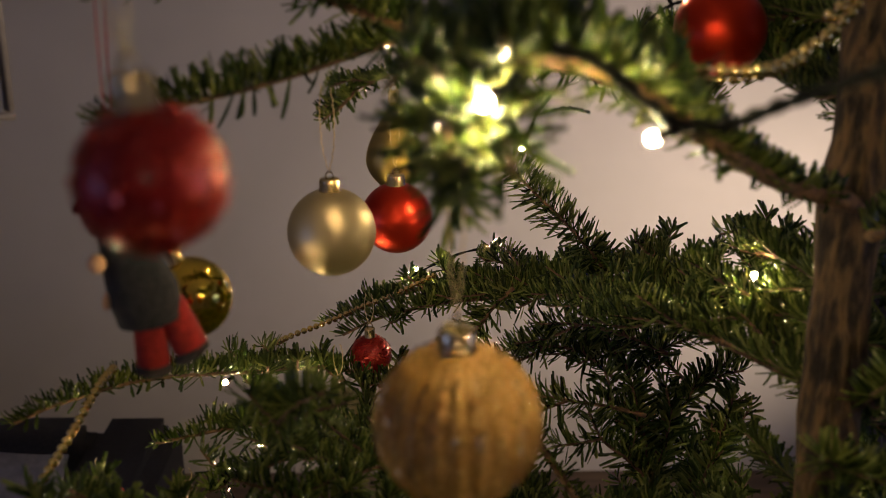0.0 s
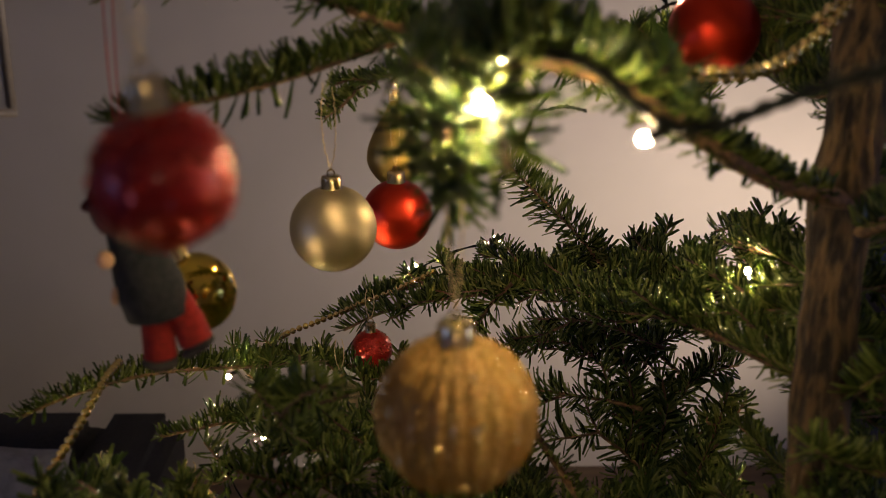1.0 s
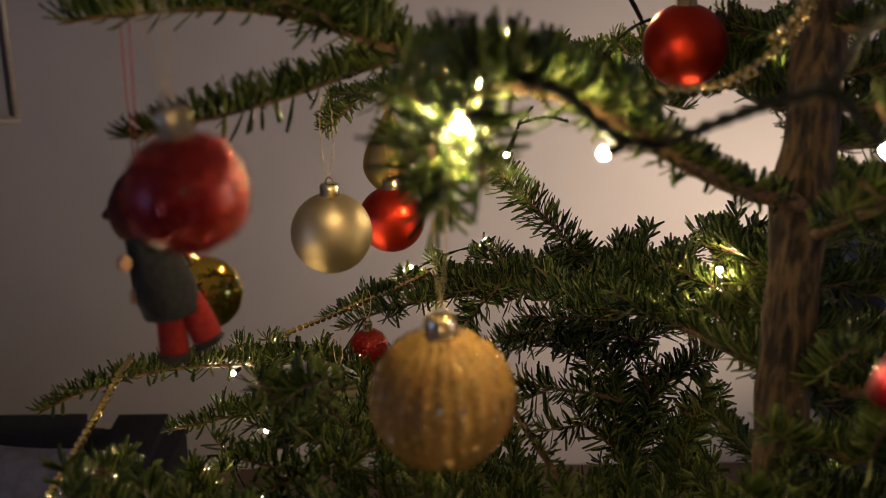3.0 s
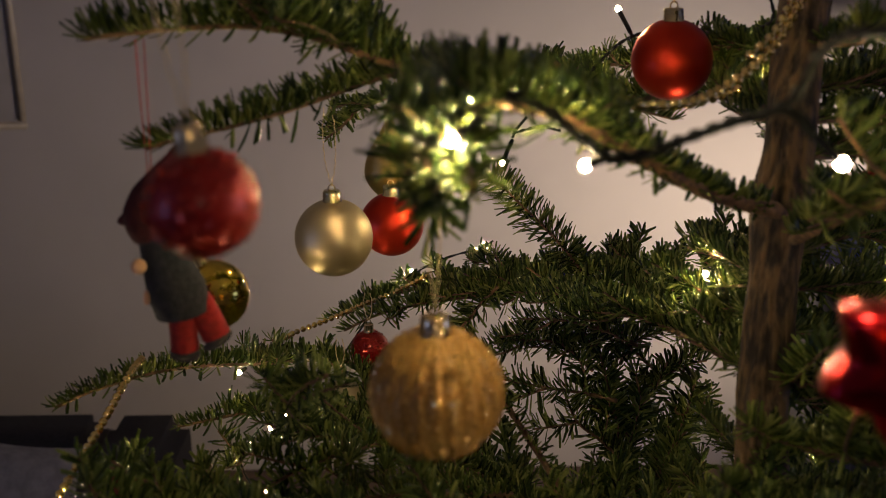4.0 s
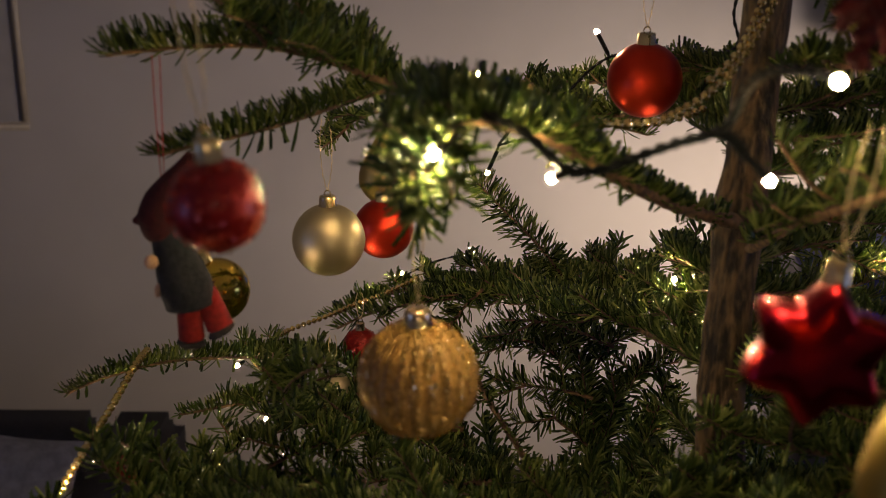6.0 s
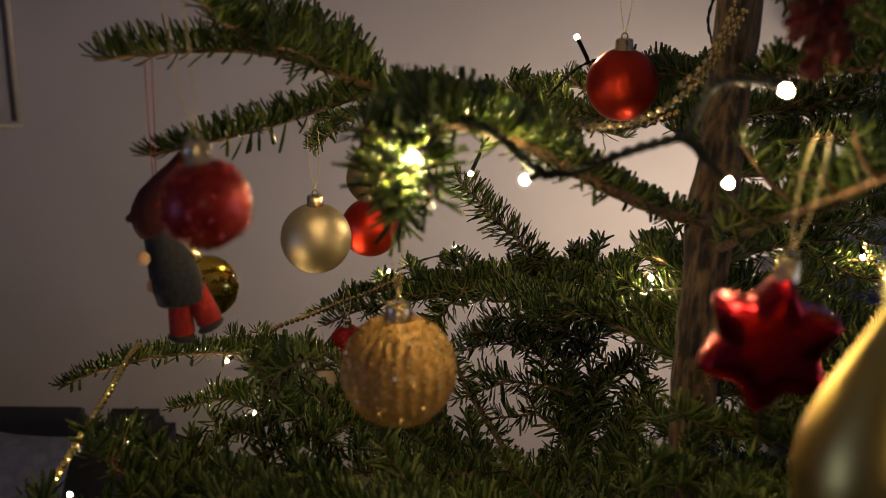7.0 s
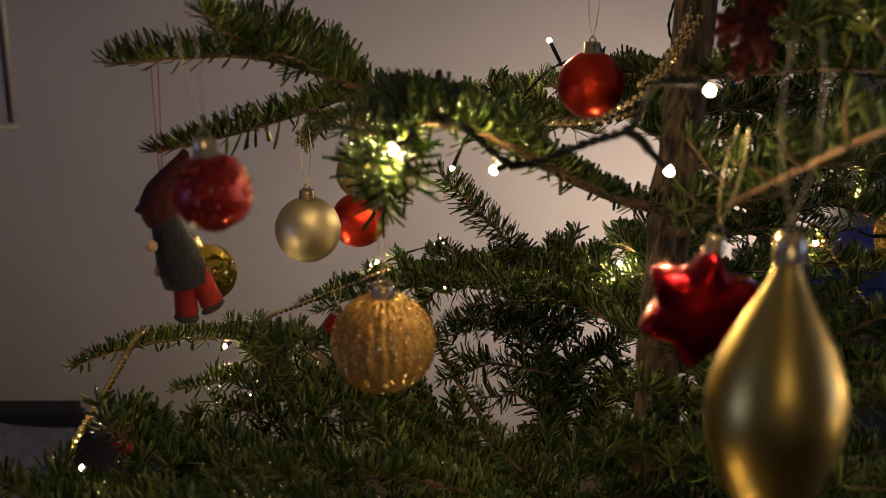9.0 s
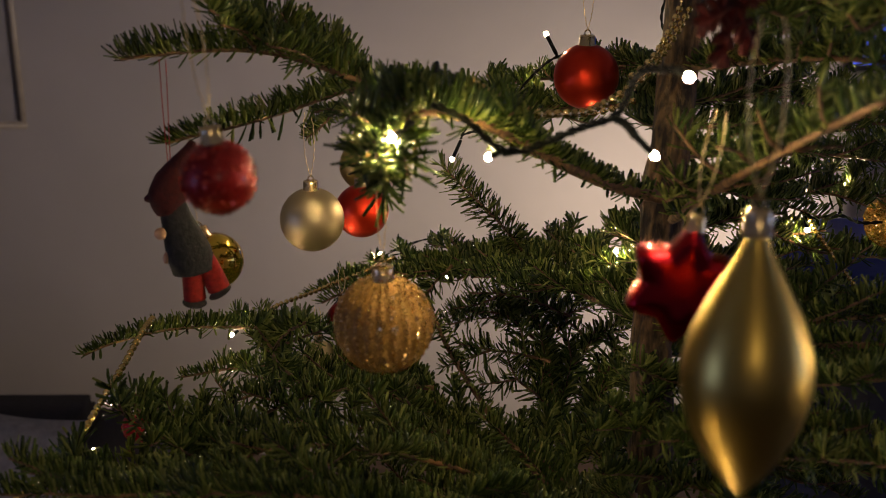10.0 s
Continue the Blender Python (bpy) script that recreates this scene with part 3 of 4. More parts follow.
fir_branch([(0.207, 0.743, 1.808), (0.236, 0.490, 1.806), (0.250, 0.364, 1.809), (0.265, 0.261, 1.815)], 0.0038, 0.0018, size=0.025, density=900, seed=33, twig_len=0.11, step=0.04, start=0.2)
fir_branch([(0.209, 0.740, 1.799), (0.260, 0.655, 1.765), (0.311, 0.623, 1.765), (0.362, 0.601, 1.760)], 0.0034, 0.0016, size=0.023, density=900, seed=34, twig_len=0.08, step=0.045, start=0.4)
fir_branch([(0.201, 0.729, 1.571), (0.295, 0.847, 1.548), (0.382, 0.885, 1.503), (0.488, 0.902, 1.489)], 0.003, 0.0014, size=0.022, density=950, seed=35, twig_len=0.07, step=0.045, lift=0.7)
fir_branch([(0.201, 0.715, 1.626), (0.296, 0.837, 1.580), (0.378, 0.856, 1.574), (0.461, 0.858, 1.580)], 0.003, 0.0014, size=0.022, density=950, seed=36, twig_len=0.09, step=0.045)
fir_branch([(0.203, 0.729, 1.668), (0.301, 0.779, 1.661), (0.368, 0.799, 1.657), (0.440, 0.797, 1.652)], 0.003, 0.0014, size=0.022, density=950, seed=37, twig_len=0.09, step=0.045)
fir_branch([(0.185, 0.692, 1.490), (0.242, 0.646, 1.510), (0.306, 0.630, 1.526), (0.393, 0.633, 1.535)], 0.0034, 0.0014, size=0.023, density=950, seed=38, twig_len=0.11, step=0.04, start=0.1)
fir_branch([(0.186, 0.689, 1.449), (0.227, 0.576, 1.488), (0.275, 0.522, 1.518), (0.334, 0.478, 1.545)], 0.0034, 0.0014, size=0.023, density=950, seed=39, twig_len=0.12, step=0.04, start=0.1)
fir_branch([(0.186, 0.677, 1.411), (0.218, 0.525, 1.463), (0.257, 0.451, 1.494), (0.307, 0.397, 1.520)], 0.0034, 0.0014, size=0.024, density=950, seed=40, twig_len=0.12, step=0.04, start=0.1)
fir_branch([(0.190, 0.715, 1.464), (0.267, 0.852, 1.400), (0.369, 0.942, 1.354), (0.473, 0.992, 1.346)], 0.003, 0.0014, size=0.022, density=900, seed=41, twig_len=0.12, step=0.045, start=0.15)
fir_branch([(0.185, 0.696, 1.407), (0.267, 0.829, 1.329), (0.356, 0.872, 1.300), (0.469, 0.919, 1.283)], 0.003, 0.0014, size=0.022, density=900, seed=42, twig_len=0.12, step=0.045, start=0.15)

# the rest of the tree, below and above the view
FULL = 0.8
rng = random.Random(77)
for tier, (z, reach, count) in enumerate(((0.40, 0.68, 9), (0.65, 0.62, 9), (0.90, 0.54, 8), (2.15, 0.26, 6), (2.28, 0.17, 5))):
    for k in range(count):
        a = 2 * math.pi * (k + 0.5 * (tier % 2) + rng.uniform(-0.15, 0.15)) / count
        rr = reach * rng.uniform(0.85, 1.1)
        c, s = math.cos(a), math.sin(a)
        x0, y0 = 0.19 + 0.02 * (z > 1.9), 0.715
        fir_branch([(x0, y0, z - 0.03), (x0 + c * rr * 0.5, y0 + s * rr * 0.5, z + 0.02), (x0 + c * rr, y0 + s * rr, z)], 0.004, 0.0016, size=0.023, density=560, seed=100 + tier * 20 + k, twig_len=0.17 * reach / 0.6, step=0.075, start=0.25)
fir_branch([(0.225, 0.70, 2.37), (0.226, 0.70, 2.41), (0.226, 0.70, 2.46)], 0.004, 0.002, size=0.02, density=700, seed=300, down=0.9)


# ---- ornaments ----
def place(ob, m):
    ob.matrix_world = m
    return ob


def hang_cap(parent, z, r=0.0075, h=0.009):
    """Crimped metal cap with a wire ring on top of a bauble."""
    prof = [(r * 1.12, -0.001), (r * 1.12, 0.0), (r, 0.0008), (r, h - 0.001), (r * 0.9, h), (0.0005, h + 0.0003)]
    vs, fs = lathe(prof, 32)
    for i, v in enumerate(vs):
        if 32 * 2 <= i < 32 * 4 and i % 2:
            vs[i] = (v[0] * 0.93, v[1] * 0.93, v[2])
    cap = mesh_ob("cap", vs, fs, M_CAP)
    cap.location = (0, 0, z)
    under(cap, parent, "shiny gold-plated cap")
    ring = [Vector((0.0026 * math.cos(a), 0, h + 0.0020 + 0.0030 * math.sin(a))) for a in np.linspace(-0.5, 2 * math.pi - 0.6, 22)]
    vs, fs = tube(ring, 0.0006, 6)
    under(mesh_ob("ring", vs, fs, M_CAP), cap)
    return cap


def strings(parent, z, top, gap, material, sway=0.0, name="hanging_thread"):
    """A doubled thread up from the ring to height top (in the bauble's own space)."""
    vs, fs = [], []
    for s in (-1, 1):
        pts = [Vector((0, 0, z)), Vector((s * gap * 0.8, 0, z + (top - z) * 0.3)), Vector((s * gap + sway * 0.6, 0, z + (top - z) * 0.7)), Vector((s * gap * 0.6 + sway, 0, top))]
        p, _ = spline(pts, 24)
        p = [q + Vector((0.0004 * math.sin(i * 2.1), 0.0004 * math.cos(i * 1.7), 0)) for i, q in enumerate(p)]
        tube(p, 0.00038, 5, vs, fs)
    under(mesh_ob(name, vs, fs, material), parent)


def bauble(centre, r, material, label, lean=(0, 0), thread=0.06, gap=0.004, ribs=0, sway=0.0, cap_r=0.0075, turn=0.0):
    ob = tagged(new("bauble"), label, "bauble", "baubles on the tree")
    place(ob, pose(*centre, lean[0], lean[1], turn))
    prof = []
    for k in range(41):
        a = -math.pi / 2 + math.pi * k / 40
        prof.append((max(r * math.cos(a), 0.0001), r * math.sin(a)))
    seg = 96 if ribs else 64
    vs, fs = lathe(prof, seg)
    if ribs:
        vs = [Vector(v) * (1 + 0.030 * math.cos(ribs * math.atan2(v[1], v[0])) * math.hypot(v[0], v[1]) / r) for v in vs]
    under(mesh_ob("ball", vs, fs, material), ob)
    if material in (M_GOLDGLIT, M_REDGLIT):
        gold = material is M_GOLDGLIT
        rg = random.Random(int(r * 1e6))
        vs, fs = [], []
        for k in range(5200 if gold else 420):
            n = Vector((rg.gauss(0, 1), rg.gauss(0, 1), rg.gauss(0, 1))).normalized()
            f = (n + (0.42 if gold else 0.6) * Vector((rg.gauss(0, 1), rg.gauss(0, 1), rg.gauss(0, 1)))).normalized()
            a = f.orthogonal().normalized() * (rg.uniform(0.0005, 0.0011) if gold else rg.uniform(0.0006, 0.0013))
            b = f.cross(a)
            if ribs and math.cos(ribs * math.atan2(n.y, n.x)) < rg.uniform(-0.9, 0.9):
                continue
            c = n * (r * (1.022 if ribs else 1.0) + 0.0005)
            base = len(vs)
            vs += [c + a, c + b, c - a, c - b]
            fs.append((base, base + 1, base + 2, base + 3))
        under(mesh_ob("glitter", vs, fs, M_GOLDFLAKE if gold else M_REDFLAKE, False), ob, kind="stuff")
    hang_cap(ob, r - 0.0012, cap_r)
    strings(ob, r + 0.0115, r + 0.0115 + thread, gap, M_THREAD, sway)
    return ob


bauble((-0.134, 0.866, 1.5466), 0.0322, M_CHAMP, "matt champagne-gold bauble hanging from a fir branch", thread=0.065, gap=0.005)
bauble((-0.094, 1.005, 1.515), 0.0300, M_RED, "satin red bauble hanging beside a champagne one", thread=0.07, gap=0.004)
bauble((-0.0418, 0.4527, 1.5967), 0.0325, M_GOLDGLIT, "ribbed gold glitter bauble on a gold thread", thread=0.08, gap=0.003, ribs=24)
bauble((0.133, 0.8365, 1.694), 0.0308, M_RED, "satin red bauble hanging near the trunk", thread=0.07, gap=0.005)
bauble((-0.1224, 0.329, 1.7305), 0.0203, M_REDGLIT, "red glitter bauble hanging beside a felt gnome", lean=(0, -6), thread=0.07, gap=0.004, cap_r=0.006)
bauble((-0.197, 0.6815, 1.5655), 0.0240, M_GOLDMIRROR, "shiny mirror-gold bauble behind a felt gnome", lean=(0, -22), thread=0.03, cap_r=0.0065)
bauble((0.294, 0.839, 1.588), 0.0165, M_REDGLIT, "small red glitter bauble half hidden by needles", thread=0.03, cap_r=0.005)
bauble((-0.125, 1.069, 1.362), 0.0195, M_REDGLIT, "small red glitter bauble tucked among needles", thread=0.03, cap_r=0.005)
bauble((-0.357, 0.972, 1.267), 0.0180, M_REDGLIT, "small red glitter bauble low at the tree's edge", thread=0.012, cap_r=0.006)
bauble((-0.148, 1.001, 1.341), 0.0190, M_CHAMP, "small champagne bauble half hidden behind needles", thread=0.03, cap_r=0.005)
bauble((-0.264, 0.901, 1.293), 0.0190, M_GOLDMIRROR, "small shiny gold bauble low on the tree", thread=0.012, cap_r=0.005)


def drop_ornament(centre, r, top, bottom, material, label, thread=0.05, cap_r=0.006):
    """Pear-shaped glass drop: long neck above, short point below."""
    ob = tagged(new("drop_ornament"), label, "ornament", "drops on the tree")
    place(ob, pose(*centre))
    prof = []
    for k in range(61):
        u = k / 60
        z = -bottom + (top + bottom) * u
        if z < 0:
            w = 1 - (-z / bottom) ** 2.0
            rr = r * max(w, 0.0)
        else:
            q = z / top
            rr = r * ((1 - q) ** 1.55 * (1 + 1.5 * q) * 0.86 + 0.14)
        prof.append((max(rr, 0.0003), z))
    vs, fs = lathe(prof, 64)
    under(mesh_ob("body", vs, fs, material), ob)
    hang_cap(ob, top - 0.001, cap_r)
    strings(ob, top + 0.013, top + 0.013 + thread, 0.007, M_THREAD)
    return ob


drop_ornament((0.1235, 0.150, 1.694), 0.0270, 0.0605, 0.059, M_GOLDSATIN, "large satin gold drop ornament on a gold thread", 0.07)
drop_ornament((-0.099, 1.098, 1.542), 0.0265, 0.055, 0.034, M_GOLDMATT, "matt gold drop ornament partly hidden by needles", 0.03, 0.005)


def star_ornament(centre, r, thick, material, label):
    """Puffy six-pointed star with rounded points."""
    ob = tagged(new("star_ornament"), label, "ornament")
    place(ob, pose(*centre, 0, 9, -6))
    n = 96
    rings = [(0.0, 1.0), (0.45, 1.0), (0.84, 0.99), (0.90, 0.90), (0.96, 0.68), (0.99, 0.36), (1.0, 0.0)]
    vs, fs = [], []
    for sgn in (-1, 1):
        base = len(vs)
        vs.append((0, sgn * thick, 0))
        for f, h in rings[1:]:
            for i in range(n):
                a = 2 * math.pi * i / n + math.pi / 2
                p = abs(((a - math.pi / 2) / (math.pi / 3)) % 1.0 - 0.5) * 2
                w = (0.68 + 0.32 * p ** 1.5) - 0.03 * p ** 10
                vs.append((r * f * w * math.cos(a), sgn * thick * h, r * f * w * math.sin(a)))
        for i in range(n):
            j = (i + 1) % n
            fs.append((base, base + 1 + i, base + 1 + j) if sgn < 0 else (base, base + 1 + j, base + 1 + i))
            for k in range(len(rings) - 2):
                q = (base + 1 + k * n + i, base + 1 + (k + 1) * n + i, base + 1 + (k + 1) * n + j, base + 1 + k * n + j)
                fs.append(q if sgn < 0 else q[::-1])
    body = mesh_ob("body", vs, fs, material)
    under(body, ob)
    hang_cap(ob, r * 0.93, 0.0052, 0.008)
    strings(ob, r + 0.010, r + 0.06, 0.004, M_THREAD)
    return ob


star_ornament((0.1225, 0.286, 1.683), 0.0325, 0.0115, M_REDSHINE, "shiny dark red six-pointed star ornament before the trunk")


def felt_lattice(centre, r):
    """Openwork felt star: six crossed bars with small side bars."""
    ob = tagged(new("snowflake_ornament"), "dark red openwork snowflake ornament hanging near the trunk", "ornament")
    place(ob, pose(*centre, 0, 0, 48))

    def bar(p, q, w):
        d = Vector(q) - Vector(p)
        m = Matrix.Translation((Vector(p) + Vector(q)) / 2) @ d.to_track_quat("X", "Y").to_matrix().to_4x4() @ Matrix.Diagonal((d.length + w, 0.004, w, 1))
        bm = bmesh.new()
        bmesh.ops.create_cube(bm, size=1, matrix=m)
        bmesh.ops.bevel(bm, geom=bm.edges[:], offset=0.0007, segments=2, affect="EDGES")
        under(bm_ob("bar", bm, M_DARKLACQUER), ob)

    for k in range(6):
        a = math.pi * k / 3 + 0.2
        c, s = math.cos(a), math.sin(a)
        bar((0, 0, 0), (c * r, 0, s * r), r * 0.20)
        for f in (0.5, 0.8):
            for sg in (-1, 1):
                b = a + sg * 0.9
                bar((c * r * f, 0, s * r * f), (c * r * f + math.cos(b) * r * 0.26, 0, s * r * f + math.sin(b) * r * 0.26), r * 0.16)
        b = a + math.pi / 3
        bar((c * r * 0.42, 0, s * r * 0.42), (math.cos(b) * r * 0.42, 0, math.sin(b) * r * 0.42), r * 0.17)
    strings(ob, r, r + 0.05, 0.003, M_REDTHREAD)
    return ob


felt_lattice((0.156, 0.360, 1.818), 0.033)


def blob(bm, centre, radii, turn, slot, seg=20):
    m = Matrix.Translation(centre) @ Euler([radians(a) for a in turn]).to_matrix().to_4x4() @ Matrix.Diagonal((*radii, 1))
    ret = bmesh.ops.create_uvsphere(bm, u_segments=seg, v_segments=seg // 2 + 2, radius=1, matrix=m)
    for f in {f for v in ret["verts"] for f in v.link_faces}:
        f.material_index = slot


def cone(bm, path, radii, slot, seg=18):
    fine, _ = spline(path, 28)
    xs = np.linspace(0, 1, len(radii))
    vs, fs = tube(fine, list(np.interp(np.linspace(0, 1, 28), xs, radii)), seg)
    bv = [bm.verts.new(v) for v in vs]
    for f in fs:
        bm.faces.new([bv[i] for i in f]).material_index = slot


def gnome():
    """Felt doll: bent pointed cap, bead nose, bell-shaped coat, two wide legs and black boots."""
    o = Vector((-0.205, 0.585, 1.613))
    k = 0.000388

    def at(x, y, d=0.0):
        return ((x - 280.7) * k, d, (484.3 - y) * k * 1.04)

    bm = bmesh.new()
    cone(bm, [at(322, 290, -0.002), at(312, 312), at(294, 342), at(274, 376), at(265, 400), at(270, 424)], [0.003, 0.0072, 0.0112, 0.0145, 0.0150, 0.0112], 0)
    cone(bm, [at(262, 386), at(240, 395), at(220, 401)], [0.0105, 0.0070, 0.0016], 0)
    cone(bm, [at(273, 412), at(281, 445), at(291, 480), at(301, 515), at(305, 542)], [0.0105, 0.0125, 0.0155, 0.0178, 0.0160], 1)
    blob(bm, at(252, 460, -0.011), (0.0047, 0.0047, 0.0047), (0, 0, 0), 2)
    blob(bm, at(258, 510, -0.008), (0.0024, 0.0030, 0.0050), (0, 10, 0), 2)
    cone(bm, [at(302, 530), at(303, 565), at(304, 600)], [0.0078, 0.0084, 0.0088], 3)
    cone(bm, [at(328, 522, 0.003), at(340, 550, 0.003), at(352, 582, 0.003)], [0.0078, 0.0086, 0.0090], 3)
    blob(bm, at(304, 606, -0.002), (0.0095, 0.0110, 0.0030), (0, 8, 0), 4)
    blob(bm, at(355, 588, 0.001), (0.0098, 0.0110, 0.0032), (0, -28, 0), 4)
    ob = bm_ob("gnome_doll", bm, [M_FELTDARKRED, M_FELTGREY, M_SKIN, M_FELTRED, M_BLACK])
    ob.location = o
    return tagged(ob, "felt gnome doll with dark red cap and red trousers", "doll")


gnome()


def thread_pair(pts_a, pts_b, material, name, label, r=0.0004):
    vs, fs = [], []
    for pts in (pts_a, pts_b):
        p, _ = spline(pts, 20)
        tube(p, r, 5, vs, fs)
    return tagged(mesh_ob(name, vs, fs, material), label, "thread")


thread_pair([(-0.216, 0.613, 1.749), (-0.214, 0.604, 1.713), (-0.212, 0.598, 1.673)], [(-0.211, 0.613, 1.749), (-0.210, 0.604, 1.713), (-0.210, 0.598, 1.673)], M_REDTHREAD, "doll_thread", "thin red double thread tied round a twig")


# ---- bead garlands ----
def bead_garland(pts, label, r=0.0026, pitch=0.0066):
    ob = tagged(new("bead_garland"), label, "garland", "gold bead garlands")
    path, length = spline(pts, 200)
    n = int(length / pitch)
    ob.location = path[0]
    core = mesh_ob("cord", *tube([p - path[0] for p in path[::4]], 0.0005, 5), M_THREAD)
    under(core, ob)
    bm = bmesh.new()
    bmesh.ops.create_uvsphere(bm, u_segments=14, v_segments=9, radius=r)
    first = bm_ob("bead", bm, M_BEAD)
    under(first, ob)
    for k in range(n):
        p = path[min(int(k * 199 / max(n - 1, 1)), 199)] - path[0]
        b = first if k == 0 else new("bead", first.data)
        if k:
            b.parent = ob
        b.location = p
    return ob


bead_garland([(-0.068, 1.188, 1.398), (-0.102, 1.164, 1.389), (-0.137, 1.150, 1.380), (-0.167, 1.127, 1.374), (-0.203, 1.104, 1.368), (-0.219, 1.121, 1.354)], "gold bead garland lying along a low fir branch", 0.0031, 0.0066)
bead_garland([(-0.295, 0.837, 1.452), (-0.298, 0.805, 1.451), (-0.308, 0.768, 1.433), (-0.321, 0.730, 1.413), (-0.335, 0.692, 1.392), (-0.348, 0.647, 1.383), (-0.363, 0.604, 1.380)], "gold bead garland hanging down from a branch tip", 0.0036, 0.0060)
bead_garland([(0.218, 0.748, 1.788), (0.206, 0.722, 1.774), (0.192, 0.696, 1.759), (0.175, 0.670, 1.742), (0.157, 0.644, 1.729), (0.137, 0.620, 1.720), (0.118, 0.598, 1.715), (0.101, 0.576, 1.714), (0.072, 0.546, 1.719), (0.050, 0.537, 1.725), (0.034, 0.560, 1.731), (0.021, 0.593, 1.734)], "gold bead garland wound from the trunk along a branch", 0.0032, 0.0098)
bead_garland([(0.204, 0.737, 1.789), (0.193, 0.710, 1.770), (0.180, 0.684, 1.754), (0.164, 0.658, 1.739), (0.146, 0.639, 1.729)], "second run of gold beads twisted beside the trunk", 0.0032, 0.0098)
bead_garland([(0.164, 0.746, 1.688), (0.145, 0.734, 1.684), (0.126, 0.732, 1.680), (0.105, 0.743, 1.678), (0.082, 0.761, 1.672), (0.058, 0.762, 1.673)], "gold bead garland hanging between two branches", 0.0030, 0.0072)
bead_garland([(0.199, 1.210, 1.174), (0.209, 1.201, 1.149), (0.224, 1.191, 1.116)], "short run of gold beads against the wall")
bead_garland([(0.353, 0.850, 1.556), (0.376, 0.860, 1.524), (0.401, 0.867, 1.492), (0.425, 0.861, 1.461), (0.453, 0.851, 1.431)], "gold bead garland hanging on the far side branch", 0.0027, 0.0058)


# ---- fairy lights ----
def bulb(parent, tip, base, r=0.0021):
    """LED in a tube-shaped holder; tip is the bulb's middle."""
    tip, base = Vector(tip), Vector(base)
    d = (base - tip)
    ln = d.length
    d.normalize()
    org = parent.location
    vs, fs = tube([tip + d * r * 0.7 - org, tip + d * (r * 0.7 + 0.002) - org, tip + d * ln * 0.96 - org, base - org], [r * 0.85, r * 0.95, r * 0.9, r * 0.5], 12)
    h = mesh_ob("bulb_holder", vs, fs, M_CABLE)
    under(h, parent)
    bm = bmesh.new()
    bmesh.ops.create_uvsphere(bm, u_segments=16, v_segments=10, radius=r, matrix=Matrix.Translation(tip - org) @ d.to_track_quat("Z", "Y").to_matrix().to_4x4() @ Matrix.Diagonal((1, 1, 1.25, 1)))
    under(bm_ob("bulb", bm, M_BULB), h, "glowing warm white bulb")


def light_string(runs, bulbs, label, r=0.0011):
    ob = tagged(new("fairy_lights"), label, "fairy lights", "fairy light strings")
    ob.location = runs[0][0]
    for run in runs:
        path, length = spline(run, max(20, len(run) * 10))
        t0 = (path[-1] - path[0]).orthogonal().normalized()
        t1 = (path[-1] - path[0]).cross(t0).normalized()
        vs, fs = [], []
        for ph in (0, math.pi):
            tw = [p - Vector(runs[0][0]) + (t0 * math.cos(i * 0.8 + ph) + t1 * math.sin(i * 0.8 + ph)) * r * 0.8 for i, p in enumerate(path)]
            tube(tw, r, 6, vs, fs)
        under(mesh_ob("cable", vs, fs, M_CABLE), ob)
    for tip, base in bulbs:
        bulb(ob, tip, base)
    return ob


light_string([[(0.117, 0.296, 1.793), (0.106, 0.326, 1.788), (0.102, 0.349, 1.777), (0.099, 0.360, 1.762), (0.094, 0.367, 1.754), (0.082, 0.386, 1.745), (0.065, 0.403, 1.734), (0.049, 0.416, 1.724), (0.035, 0.426, 1.722), (0.026, 0.432, 1.727), (0.012, 0.436, 1.739), (-0.003, 0.438, 1.746), (-0.010, 0.460, 1.746), (-0.007, 0.514, 1.751), (-0.006, 0.556, 1.753)],
              [(0.095, 0.367, 1.754), (0.102, 0.366, 1.750), (0.107, 0.364, 1.744)], [(0.041, 0.420, 1.722), (0.036, 0.425, 1.720)]],
             [((0.119, 0.280, 1.792), (0.116, 0.296, 1.793)), ((0.118, 0.362, 1.733), (0.107, 0.364, 1.744)), ((0.027, 0.431, 1.716), (0.036, 0.425, 1.721)), ((-0.032, 0.402, 1.735), (-0.017, 0.432, 1.741)), ((-0.022, 0.478, 1.737), (-0.012, 0.469, 1.743)), ((-0.007, 0.555, 1.747), (-0.006, 0.532, 1.742))],
             "string of warm white fairy lights on a dark cable", 0.0016)
light_string([[(0.064, 0.885, 1.663), (0.080, 0.890, 1.679), (0.097, 0.895, 1.695), (0.114, 0.898, 1.704), (0.132, 0.918, 1.702)], [(0.169, 0.896, 1.697), (0.187, 0.879, 1.710), (0.201, 0.849, 1.715), (0.204, 0.822, 1.728), (0.196, 0.809, 1.753), (0.201, 0.798, 1.784)], [(0.111, 0.898, 1.703), (0.108, 0.899, 1.708)]],
             [((0.100, 0.904, 1.724), (0.110, 0.898, 1.705)), ((-0.084, 0.749, 1.700), (-0.078, 0.758, 1.694)), ((-0.100, 0.771, 1.700), (-0.096, 0.779, 1.693)), ((0.201, 0.825, 1.707), (0.203, 0.839, 1.715))], "thin fairy light cable passing behind a red bauble", 0.0009)
light_string([[(0.026, 0.898, 1.638), (0.018, 0.924, 1.621), (0.016, 0.932, 1.613)], [(0.016, 0.923, 1.619), (0.038, 0.915, 1.626), (0.054, 0.894, 1.627)]], [((0.007, 0.925, 1.593), (0.016, 0.931, 1.612))], "fairy light bulb hanging below a branch", 0.0009)
